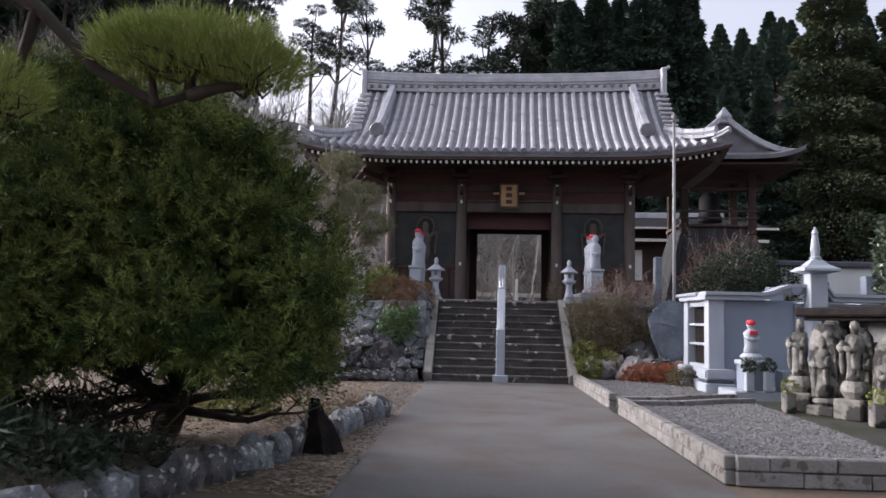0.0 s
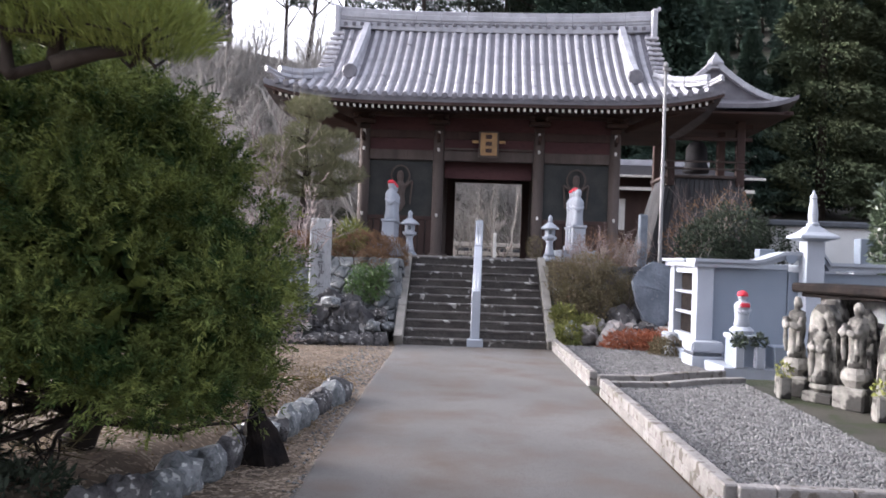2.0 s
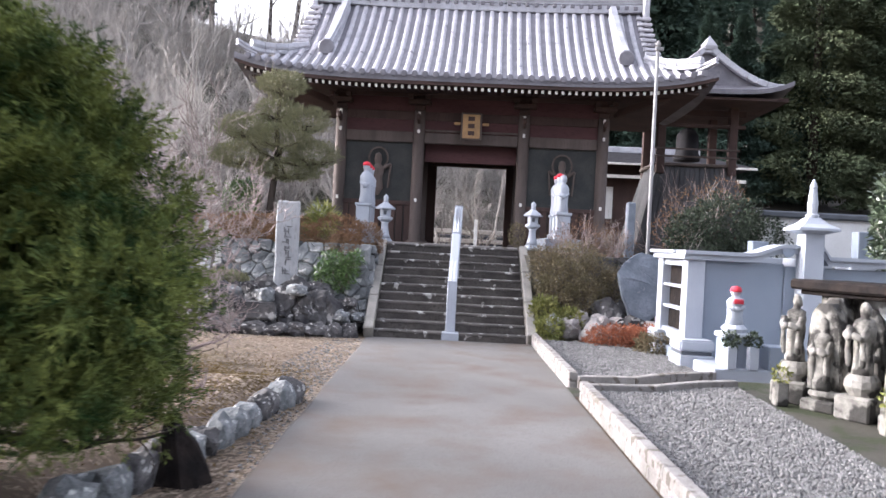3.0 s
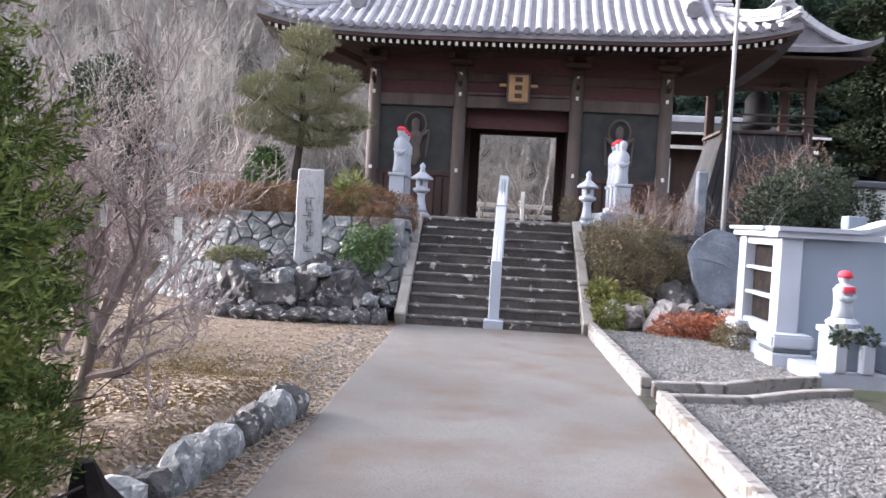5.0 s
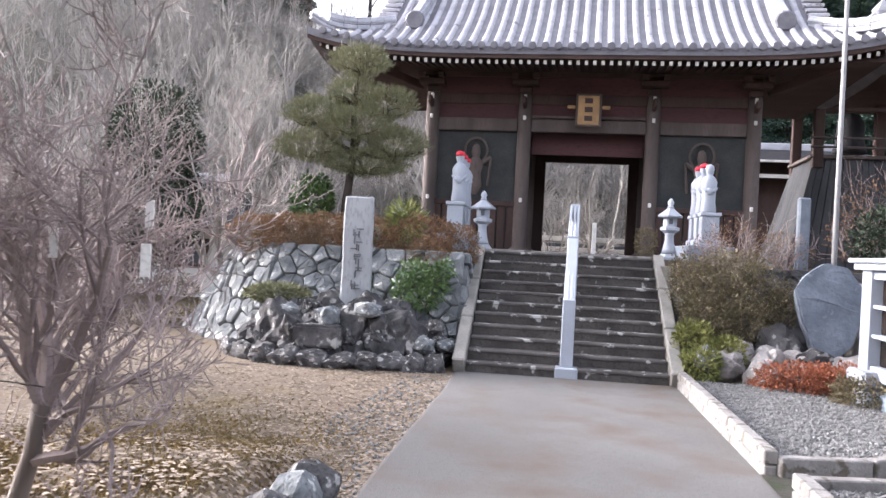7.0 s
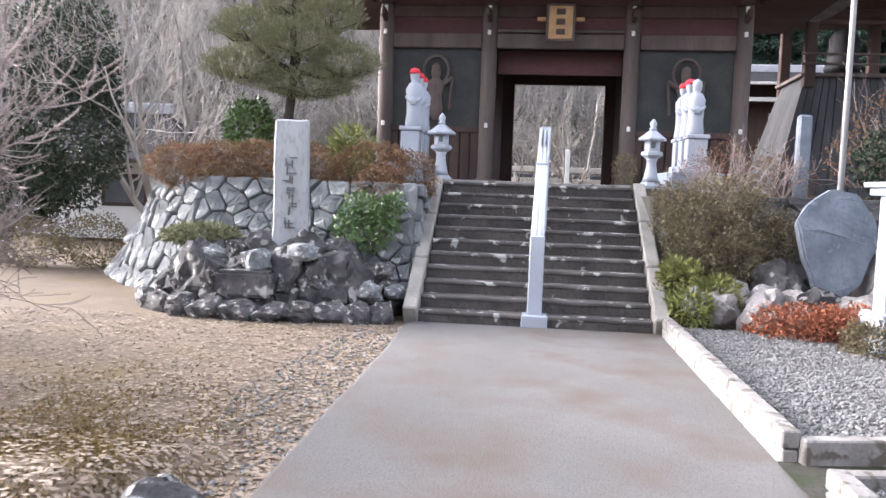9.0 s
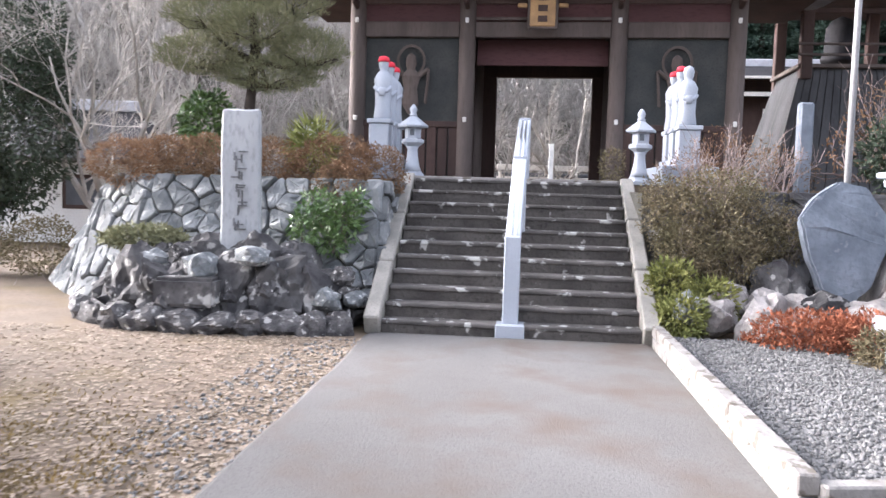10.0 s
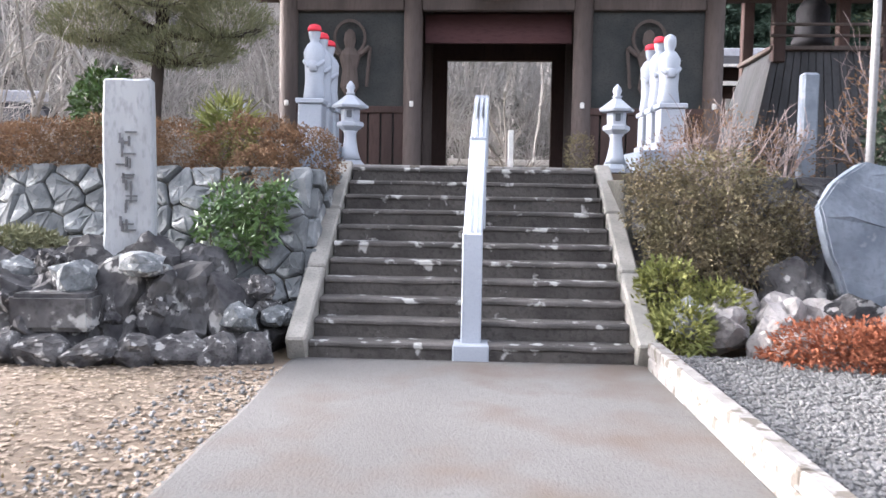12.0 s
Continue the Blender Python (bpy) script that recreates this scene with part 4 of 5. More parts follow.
bmesh.ops.bevel(bm, geom=bm.edges[:], offset=0.025, segments=2, affect="EDGES")
bmesh.ops.triangulate(bm, faces=bm.faces[:])
bmesh.ops.subdivide_edges(bm, edges=[e for e in bm.edges if e.calc_length() > 0.2], cuts=3)
for v in bm.verts:
    v.co += Vector((noise.noise(v.co * 4), noise.noise(v.co * 3 + Vector((9, 0, 0))), noise.noise(v.co * 4 + Vector((0, 5, 0))))) * 0.03
solo("slate_slab", bm, M_slate, "upright blue-grey slate slab leaning among rocks", "stone slab", pose(3.9, 0.75, 1.22, -6, 4, 6))
for x, y, z, sx, sy, sz in ((2.35, .3, .3, .5, .45, .5), (2.75, .1, .22, .45, .4, .5), (3.0, .45, .32, .8, .5, .6), (3.4, .55, .3, .7, .5, .6), (2.9, -.1, .2, .4, .4, .35), (4.2, .2, .25, .9, .6, .6),
                            (4.6, .5, .4, .8, .6, .8), (3.7, .45, .35, .8, .5, .6), (2.6, .6, .35, .5, .5, .6), (3.2, .9, .5, .6, .6, .8), (4.5, 1.0, .6, .7, .6, 1.1)):
    rock(x, y, z, sx, sy, sz, PALES if rr.random() < 0.75 else DARKS, "pale pinkish-grey garden rock", "rockery beside the steps")
rock(2.05, 0.25, 0.42, 0.34, 0.3, 0.36, STONES, "rounded pale boulder among green plants")


def bush(name, label, blobs, count, length, width, material, seed, stems=None, stem_mat=None, jitter=0.8, shell=0.5, group=""):
    rng = np.random.default_rng(seed)
    ob = thing(name, label, "shrub", pose(blobs[0][0], blobs[0][1], 0), group)
    shift = np.array((blobs[0][0], blobs[0][1], 0))
    c, d = blob_points(rng, blobs, count, shell)
    part("foliage", quick_mesh(name, *leaves(rng, c - shift, d, length, width, 0, jitter), material), None, ob)
    if stems:
        tubes = []
        for k in range(stems):
            b = blobs[k % len(blobs)]
            foot_at = Vector((b[0] + rng.uniform(-.3, .3) * b[3] - shift[0], b[1] + rng.uniform(-.3, .3) * b[4] - shift[1], b[2] - b[5] * 0.95))
            branching(rng, foot_at, (rng.normal(0, .5), rng.normal(0, .5), 1), b[5] * 1.2, 0.02, 2, 0.6, 3, 0.3, tubes, 3, 4)
        part("stem_tangle", raw_mesh("stems", *merge(tubes), stem_mat or M_twig), None, ob, kind="stuff")
    return ob


bush("azalea", "large bronze-green azalea bush beside the steps", [(2.4, 1.2, 1.25, .7, .55, .55), (2.0, 1.3, 1.45, .42, .45, .4), (3.0, 1.4, 1.35, .6, .5, .5), (2.6, 1.4, 1.8, .55, .5, .3), (2.15, 1.0, .95, .45, .4, .4), (2.75, 1.0, .95, .5, .4, .35), (3.35, 1.2, 1.2, .35, .35, .35), (1.9, 1.5, 1.75, .3, .3, .25)], 17000, 0.055, 0.02, M_olive, 1, 16, M_bark, shell=0.25)
bush("azalea", "reddish twiggy azalea by the terrace edge", [(2.9, 2.3, 2.15, .7, .4, .5), (3.6, 2.5, 2.05, .6, .5, .4), (2.4, 2.2, 2.0, .5, .4, .35)], 3500, 0.05, 0.014, M_azalea, 2, 26, M_twig_red)
bush("rust_bush", "low rust-red creeping bush on the gravel", [(3.3, -.3, .26, .7, .5, .27), (3.9, -.6, .28, .6, .5, .3), (2.95, -.1, .16, .4, .35, .16)], 12000, 0.06, 0.02, M_rust, 3, 6, M_twig_red, shell=0.3)
bush("grey_bush", "low greyish dry bush beside the memorial", [(3.85, -1.2, .25, .5, .45, .26)], 4500, 0.06, 0.02, M_olive, 4)
bush("fern", "low yellow-green plants at the stair foot", [(1.95, .15, .3, .3, .3, .28), (2.35, .5, .45, .35, .3, .3), (1.9, .6, .6, .3, .3, .35)], 5000, 0.09, 0.025, M_leaf_yellow, 5)
bush("hedge", "clipped bronze azalea hedge on the wall", [(-5.7, 2.3, 1.98, .6, .5, .36), (-5.0, 2.2, 2.02, .7, .5, .36), (-4.3, 2.2, 2.05, .7, .5, .36), (-3.7, 2.3, 2.05, .6, .5, .34)], 24000, 0.045, 0.016, M_azalea, 6, shell=0.7)
bush("hedge", "clipped bronze azalea bush above the stair wall", [(-2.6, 2.3, 2.05, .6, .5, .4), (-2.05, 2.1, 1.9, .5, .5, .42), (-2.35, 1.7, 1.75, .4, .4, .3)], 16000, 0.045, 0.016, M_azalea, 7, shell=0.7)
bush("laurel", "glossy green shrub growing from the wall", [(-2.5, 1.05, 1.4, .3, .26, .26), (-2.2, 1.05, 1.25, .24, .25, .3), (-2.7, .95, 1.15, .2, .2, .18), (-2.35, .9, 1.0, .22, .2, .16), (-2.05, 1.1, 1.5, .18, .2, .16)], 1500, 0.11, 0.035, M_leaf, 8, 5, M_bark, shell=0.1)
bush("laurel", "glossy yellow-green shrub behind the hedge", [(-5.3, 4.3, 2.75, .45, .4, .5)], 1800, 0.13, 0.05, M_leaf, 9)
bush("dwarf_juniper", "grey-green spreading juniper on the rockery", [(-4.75, .75, .98, .55, .35, .15)], 3500, 0.08, 0.02, M_pine_soft, 10)
bush("palm_shrub", "yellowish strappy plant behind the stele", [(-3.0, 2.6, 2.3, .3, .3, .3)], 500, 0.3, 0.03, M_leaf_yellow, 12)
bush("camellia", "green camellia shrub with pale flowers on the terrace", [(6.3, 3.0, 2.7, .9, .7, .7), (5.6, 2.9, 2.4, .7, .6, .6), (7.0, 3.0, 2.4, .7, .6, .6)], 7000, 0.1, 0.045, M_leaf_dark, 13, 6)
bush("tall_shrub", "twiggy brownish tall shrub beside the bell tower", [(5.9, 4.0, 2.9, .8, .6, .8), (6.6, 4.2, 3.1, .7, .6, .8), (5.3, 4.0, 2.5, .5, .5, .5)], 1500, 0.08, 0.03, M_azalea, 14, 22, M_twig_red)

# ---- flagpole ----
pole = thing("flagpole", "tall slim grey metal flagpole behind the rocks", "flagpole", pose(4.07, 1.15, 0))
part("shaft", tube_mesh("shaft", [(0, 0, 0.2), (0, 0, 3), (0, 0, 6.2)], [0.045, 0.04, 0.034], M_pole), None, pole)
part("pulley", box(-0.06, -0.04, 6.18, 0.12, 0.04, 6.26, 0.015), M_pole, pole)
part("tip", lathe([(0.03, 6.24), (0.06, 6.3), (0.06, 6.34), (0.01, 6.4)], 10), M_pole, pole)
post_s = solo("stone_post", box(-0.1, -0.08, 0, 0.1, 0.08, 1.3, 0.03), M_slate, "slim grey stone post on the terrace", "post", pose(4.0, 2.6, TOP - 0.1))

# ---- granite memorial ----
mem = thing("granite_memorial", "blue-grey granite memorial wall with a swept cap", "memorial", pose(3.82, -2.6, 0))
part("plinth", box(0.0, -0.1, 0.0, 7, 1.9, 0.32, 0.015), M_granite_blue, mem)
part("wall_panel", box(0.3, 0.1, 0.32, 1.62, 0.3, 1.86, 0.004), M_granite_blue, mem, "polished blue-grey panel")
part("wall_panel", box(1.63, 0.06, 0.32, 6.9, 0.3, 1.82, 0.004), M_granite_blue, mem)
for x, y in ((0.0, 0.0), (0.0, 1.55)):
    part("corner_post", box(x, y, 0.45, x + 0.3, y + 0.3, 1.88, 0.012), M_granite, mem)
    part("post_base", box(x - 0.14, y - 0.3, 0.05, x + 0.42, y + 0.34, 0.31, 0.02), M_granite, mem)
    part("post_band", box(x - 0.11, y - 0.27, 0.314, x + 0.39, y + 0.32, 0.37, 0.01), M_dark_granite, mem, "dark polished band")
    part("post_shoe", box(x - 0.14, y - 0.3, 0.374, x + 0.42, y + 0.34, 0.56, 0.03, None, 2), M_granite, mem)
for z0, z1 in ((0.45, 0.62), (0.98, 1.03), (1.36, 1.41), (1.74, 1.88)):
    part("side_rail", box(0.04, 0.3, z0, 0.22, 1.55, z1, 0.008), M_granite, mem)
# solid black panel: shade of the hollow side put into the colour
part("side_back", box(0.16, 0.3, 0.45, 0.2, 1.55, 1.8), M_black, mem, "black panel standing for the shade in the side openings")


def swept_cap(z, dy, h, w0=-0.08, w1=7.0):
    verts, faces = [], []
    n = 60
    for i in range(n + 1):
        x = w0 + (w1 - w0) * i / n
        a = min(1, max(0, (x - 0.98) / 0.6))
        zz = z + 0.17 * (a * a * (3 - 2 * a)) * (1 if x < 2.25 else 0.0)
        verts += [(x, -dy, zz), (x, -dy, zz + h), (x, 0.42, zz + h), (x, 0.42, zz)]
    for i in range(n):
        for k in range(4):
            faces.append((4 * i + k, 4 * i + 4 + k, 4 * i + 4 + (k + 1) % 4, 4 * i + (k + 1) % 4))
    faces += [(0, 1, 2, 3), tuple(4 * n + k for k in (3, 2, 1, 0))]
    return raw_mesh("cap", verts, faces, M_granite)


part("cap", swept_cap(1.86, 0.08, 0.09), None, mem, "pale cap rising in a low curve")
part("cap_roll", swept_cap(1.95, 0.14, 0.06), None, mem)
part("side_cap", box(-0.08, 0.42, 1.86, 0.36, 1.95, 1.95, 0.012), M_granite, mem)
part("side_cap_roll", box(-0.14, 0.42, 1.95, 0.42, 2.0, 2.01, 0.015), M_granite, mem)
part("crest", lathe([(0.1, 0), (0.1, 0.02), (0.05, 0.025)], 16), M_granite_blue, mem, at=pose(1.6, -0.1, 2.07, 90))
part("pagoda_post", box(1.78, -0.3, 0.32, 2.10, 0.02, 2.4, 0.012), M_granite, mem, "square pagoda post")
part("pagoda_roof", lathe([(0.2, 2.36), (0.47, 2.42), (0.46, 2.46), (0.28, 2.53), (0.14, 2.63), (0.1, 2.64)], 4, turn=math.pi / 4), M_granite, mem, at=pose(1.94, -0.14, 0))
part("pagoda_spire", lathe([(0.1, 2.63), (0.11, 2.68), (0.075, 2.7), (0.085, 2.85), (0.055, 3.1), (0.065, 3.13), (0.012, 3.26)], 12), M_granite, mem, at=pose(1.94, -0.14, 0))
solo("offering_slab", box(0, 0, 0, 3.0, 1.2, 0.26, 0.02), M_granite, "pale granite slab before the memorial", "slab", pose(3.9, -3.9, 0.0))
ped = thing("pedestal", "two-tier granite pedestal of a small figure", "pedestal", pose(4.3, -3.55, 0.26))
part("block", box(-0.2, -0.2, 0, 0.2, 0.2, 0.44, 0.015), M_granite_blue, ped)
part("cap", box(-0.23, -0.23, 0.44, 0.23, 0.23, 0.52, 0.015), M_granite, ped)
part("lotus", lathe([(0.17, 0.52), (0.2, 0.58), (0.14, 0.64)], 14), M_granite, ped)
bm = figure_bm(0.6)
box(-0.09, -0.16, 0.34, 0.09, -0.11, 0.44, 0.01, bm)
for f in list(bm.faces)[-6:]:
    f.material_index = 1
solo("small_statue", mesh_of("capped_statue", bm, [M_granite, M_red], True), None, "small stone figure with red cap and bib on a pedestal", "statue", pose(4.3, -3.55, 0.9) @ Matrix.Scale(0.92, 4))
for dx in (-0.1, 0.12):
    vase = thing("flower_vase", "square granite vase with dark flowers", "vase", pose(4.3 + dx * 1.5, -3.88, 0.26), "vases before the figure")
    part("body", box(-0.07, -0.07, 0, 0.07, 0.07, 0.34, 0.012), M_granite, vase)
    rng = np.random.default_rng(int(100 + dx * 100))
    c, d = blob_points(rng, [(0, 0, 0.44, 0.11, 0.1, 0.12)], 150)
    part("posy", quick_mesh("flowers", *leaves(rng, c, d, 0.07, 0.04), M_leaf_dark), None, vase)
solo("incense_box", box(0, 0, 0, 0.6, 0.4, 0.36, 0.015), M_granite_blue, "plain granite block beside the vases", "block", pose(4.72, -3.9, 0.26))

# ---- old stone figures ----
altar = thing("stone_altar", "old stone shelter with a thick dark roof slab", "stone altar", pose(4.95, -5.2, 0.12, 0, 0, -70))
part("roof_slab", box(-0.3, -0.4, 1.42, 5.5, 0.6, 1.56, 0.03), M_black, altar)
part("roof_lip", box(-0.2, -0.3, 1.36, 5.4, 0.5, 1.417, 0.015), M_black, altar)
part("lintel", box(0.1, -0.1, 0.98, 5.2, 0.12, 1.06, 0.02), M_roof_dark, altar)
part("back_wall", box(0.1, 0.2, 0, 5.2, 0.4, 1.36, 0.02), M_stele, altar)
part("side_pier", box(0.05, -0.2, 0, 0.4, 0.3, 1.4, 0.03), M_old, altar)
rng_s = random.Random(9)


def old_figure(seed, h, w, slab):
    """A robed figure, free or in relief on a boat-shaped slab, worn by weather."""
    bm = bmesh.new()
    if slab:
        n = 9
        side = [(w * (1.0 if t < 0.55 else math.sqrt(max(0.0, 1 - ((t - 0.55) / 0.47) ** 2))), h * t) for t in [k / n for k in range(n + 1)]]
        rim = [(x, z) for x, z in side] + [(-x, z) for x, z in side[::-1]]
        fr, bk = [bm.verts.new((x, -0.07 - 0.05 * z / h, z)) for x, z in rim], [bm.verts.new((x, 0.1, z)) for x, z in rim]
        bm.faces.new(fr)
        bm.faces.new(bk[::-1])
        for a in range(len(fr)):
            b = (a + 1) % len(fr)
            bm.faces.new((fr[b], fr[a], bk[a], bk[b]))
        bmesh.ops.triangulate(bm, faces=bm.faces[:])
    f, hh = (0.6, h * 0.84) if slab else (1.0, h)
    r = w * f
    own = lathe([(r, 0), (r * 1.02, hh * 0.08), (r * 0.86, hh * 0.3), (r * 0.92, hh * 0.5), (r * 1.0, hh * 0.66), (r * 0.86, hh * 0.75), (r * 0.36, hh * 0.79), (r * 0.48, hh * 0.84), (r * 0.52, hh * 0.9), (r * 0.4, hh * 0.97), (r * 0.1, hh)], 16)
    joined(bm, own, Matrix.Translation((0, -0.11 if slab else 0, 0)) @ Matrix.Diagonal((1, 0.55 if slab else 0.8, 1, 1)))
    for s in (-1, 1):
        beam((s * r * 0.9, -0.1, hh * 0.66), (s * r * 0.8, -0.17 - 0.3 * r, hh * 0.5), 0.07, 0.09, 0.02, bm)
        beam((s * r * 0.8, -0.17 - 0.3 * r, hh * 0.5), (0, -0.2 - 0.4 * r, hh * 0.56), 0.07, 0.08, 0.02, bm)
        beam((s * r * 0.75, -0.12 - 0.4 * r, hh * 0.5), (s * r * 0.7, -0.1 - 0.4 * r, hh * 0.12), 0.06, 0.05, 0.02, bm)
    bmesh.ops.subdivide_edges(bm, edges=[e for e in bm.edges if e.calc_length() > 0.07], cuts=2)
    o = Vector((seed, seed * 2, 0))
    for v in bm.verts:
        v.co += Vector((noise.noise(v.co * 6 + o), noise.noise(v.co * 6 - o), 0.4 * noise.noise(v.co * 5))) * 0.02 + Vector((noise.noise(v.co * 17), noise.noise(v.co * 17 + o), 0)) * 0.016
    return mesh_of("old_figure", bm, M_old, True)


for k in range(12):
    row = k % 2
    x, y = 4.32 + 0.34 * row + 0.09 * k, -5.7 - 0.25 * k + 0.08 * row
    h = (0.86, 1.1, 1.04, 1.0, 0.84, 0.95, 0.8, 0.9, 0.86, 0.95, 0.8, 0.9)[k]
    lift_ = 0.52 if k % 4 == 0 else 0.26
    turn = rng_s.uniform(-60, -25)
    b = thing("figure_base", "mossy tiered base of an old stone figure", "stone base", pose(x, y, 0.12, 0, 0, turn), "bases of the old figures")
    part("foot_block", box(-0.22, -0.2, 0, 0.22, 0.2, lift_ * 0.55, 0.025), M_old, b)
    part("lotus_block", lathe([(0.14, lift_ * 0.55), (0.2, lift_ * 0.75), (0.19, lift_ * 0.9), (0.15, lift_ + 0.01)], 12), M_old, b)
    relief = k % 4 != 0
    solo("old_statue", old_figure(k + 1, h, 0.165 + 0.02 * (k % 3) if relief else 0.12, relief), None, "weathered lichened figure in relief on a pointed slab" if relief else "dark weathered standing stone figure on a tiered base", "statue", pose(x, y, 0.12 + lift_, 0, 0, turn), "old stone figures")
    if k % 3 == 0:
        v = thing("offering_vase", "small pale stone vase with withered flowers", "vase", pose(x - 0.28, y - 0.3, 0.12), "vases before the old figures")
        part("body", box(-0.08, -0.08, 0, 0.08, 0.08, 0.3, 0.02), M_old, v)
        rng = np.random.default_rng(50 + k)
        c, d = blob_points(rng, [(0, 0, 0.38, 0.1, 0.09, 0.1)], 90)
        part("posy", quick_mesh("flowers", *leaves(rng, c, d, 0.06, 0.035), M_leaf_yellow), None, v)

# white graveyard wall behind the memorial
gw = thing("graveyard_wall", "white plastered wall with a tiled coping and slots", "wall", pose(7.2, 3.0, TOP - 0.1))
part("wall_face", box(0, 0, 0, 9, 0.2, 1.15, 0.01), M_wall_white, gw)
part("coping", box(-0.1, -0.15, 1.15, 9.1, 0.35, 1.3, 0.03), M_dark_granite, gw)
for k in range(6):
    # slots are not cut: dark plates carry their shade as colour
    part("slot", box(2.4 + k * 0.16, -0.012, 0.75, 2.48 + k * 0.16, -0.002, 1.0, 0.003), M_dark_granite, gw)
for k in range(7):
    gs = thing("gravestone", "grey polished gravestone on a stepped base", "gravestone", pose(6.4 + k * 1.1, 1.2 + 0.15 * (k % 2), TOP - 0.12), "gravestones")
    part("base", box(-0.4, -0.35, 0, 0.4, 0.35, 0.22, 0.015), M_granite, gs)
    part("stone", box(-0.17, -0.15, 0.22, 0.17, 0.15, 0.55 + 0.15 * (k % 3), 0.015), M_granite_blue, gs)

# ---- bell tower and houses ----
bt = thing("bell_tower", "timber bell tower with flared plank skirt and tiled gable roof", "bell tower", pose(8.25, 13.2, 0, 0, 0, -3))
HW = 2.55


def tower_z(x, y):
    gx_, gy_ = HW - abs(x), 3.1 - abs(y)
    d = gx_ if abs(y) < 2.2 else min(gx_, gy_)
    s = max(d, 0) / HW
    return 7.3 + 1.45 * (0.35 * s + 0.65 * s * s) + 0.35 * (abs(x) / HW) ** 4 * (abs(y) / 3.1) ** 2


tx, ty = [-HW + 2 * HW * i / 32 for i in range(33)], sorted([-3.1 + 6.2 * i / 30 for i in range(31)] + [-2.205, -2.195, 2.195, 2.205])
tv2 = [(x, y, tower_z(x, y)) for y in ty for x in tx] + [(x, y, tower_z(x, y) - 0.15) for y in ty for x in tx]
tn = len(tx)
tot = tn * len(ty)
tf = []
for j in range(len(ty) - 1):
    for i in range(tn - 1):
        a = j * tn + i
        tf += [(a, a + 1, a + tn + 1, a + tn), (tot + a, tot + a + tn, tot + a + tn + 1, tot + a + 1)]
for i in range(tn - 1):
    tf += [(i, i + tot, i + 1 + tot, i + 1)]
for j in range(len(ty) - 1):
    for i in (0, tn - 1):
        a = j * tn + i
        tf.append((a, a + tn, a + tn + tot, a + tot))
troof = part("roof", raw_mesh("tower_roof", tv2, tf, M_tile_flat), None, bt)
part("ridge", box(-0.16, -2.4, 8.6, 0.16, 2.4, 8.9, 0.03), M_ridge, troof)
part("ridge_end_tile", lathe([(0.2, 0), (0.24, 0.12), (0.13, 0.3), (0.05, 0.42), (0.01, 0.5)], 6), M_ridge, troof, at=pose(0, -2.36, 8.72) @ Matrix.Diagonal((1.2, 0.5, 0.9, 1)))
for s in (-1, 1):
    pts = [Vector((s * HW * k / 8, -2.26, tower_z(HW * k / 8, -2.1) + 0.1)) for k in range(9)]
    for a, b in zip(pts, pts[1:]):
        part("verge_tile", beam(a, b, 0.3, 0.2, 0.02), M_ridge, troof)
    part("rafter_band", beam((s * HW * 0.9, -2.9, 7.05), (s * HW * 0.9, 2.9, 7.05), 0.3, 0.12), M_wood, bt)
bm = bmesh.new()
bm.faces.new([bm.verts.new(p) for p in ((-1.9, -2.19, 7.45), (1.9, -2.19, 7.45), (0, -2.19, 8.6))])
part("gable_board", bm, M_wood, bt)
part("soffit", box(-2.4, -2.9, 7.0, 2.4, 2.9, 7.08), M_wood, bt)
for x in (-1.2, 1.2):
    for y in (-1.3, 1.3):
        part("post", box(x - 0.14, y - 0.14, 4.7, x + 0.14, y + 0.14, 7.0, 0.02), M_wood, bt)
for z, d in ((6.7, 0.2), (6.3, 0.12)):
    part("beam", box(-1.6, -1.42, z, 1.6, -1.26, z + d, 0.015), M_wood, bt)
for z in (5.52, 5.26):
    part("railing", box(-1.42, -1.48, z, 1.42, -1.42, z + 0.06, 0.01), M_wood_grey, bt)
part("gallery_floor", box(-1.4, -1.4, 4.98, 1.4, 1.4, 5.08, 0.015), M_wood_grey, bt)
# bell in the near-black roof colour, standing for the shade inside the tower
part("bell", lathe([(0.45, 5.3), (0.48, 5.4), (0.4, 5.6), (0.38, 6.2), (0.25, 6.4), (0.05, 6.5)], 18), M_roof_dark, bt, smooth=True)
n_pl = 16
for k in range(n_pl):
    a, b = -1 + 2 * k / n_pl, -1 + 2 * (k + 1) / n_pl - 0.012
    for r in (0, 180, 90, 270):
        vv = [(a * 2.1, -2.1, 1.8), (b * 2.1, -2.1, 1.8), (b * 1.28, -1.28, 4.98), (a * 1.28, -1.28, 4.98)]
        vv += [(x, y + 0.05, z) for x, y, z in vv]
        part("skirt_plank", raw_mesh("skirt_plank", vv, [(0, 1, 2, 3), (4, 7, 6, 5), (0, 4, 5, 1), (1, 5, 6, 2), (2, 6, 7, 3), (3, 7, 4, 0)], M_plank), None, bt, at=pose(0, 0, 0, 0, 0, r))


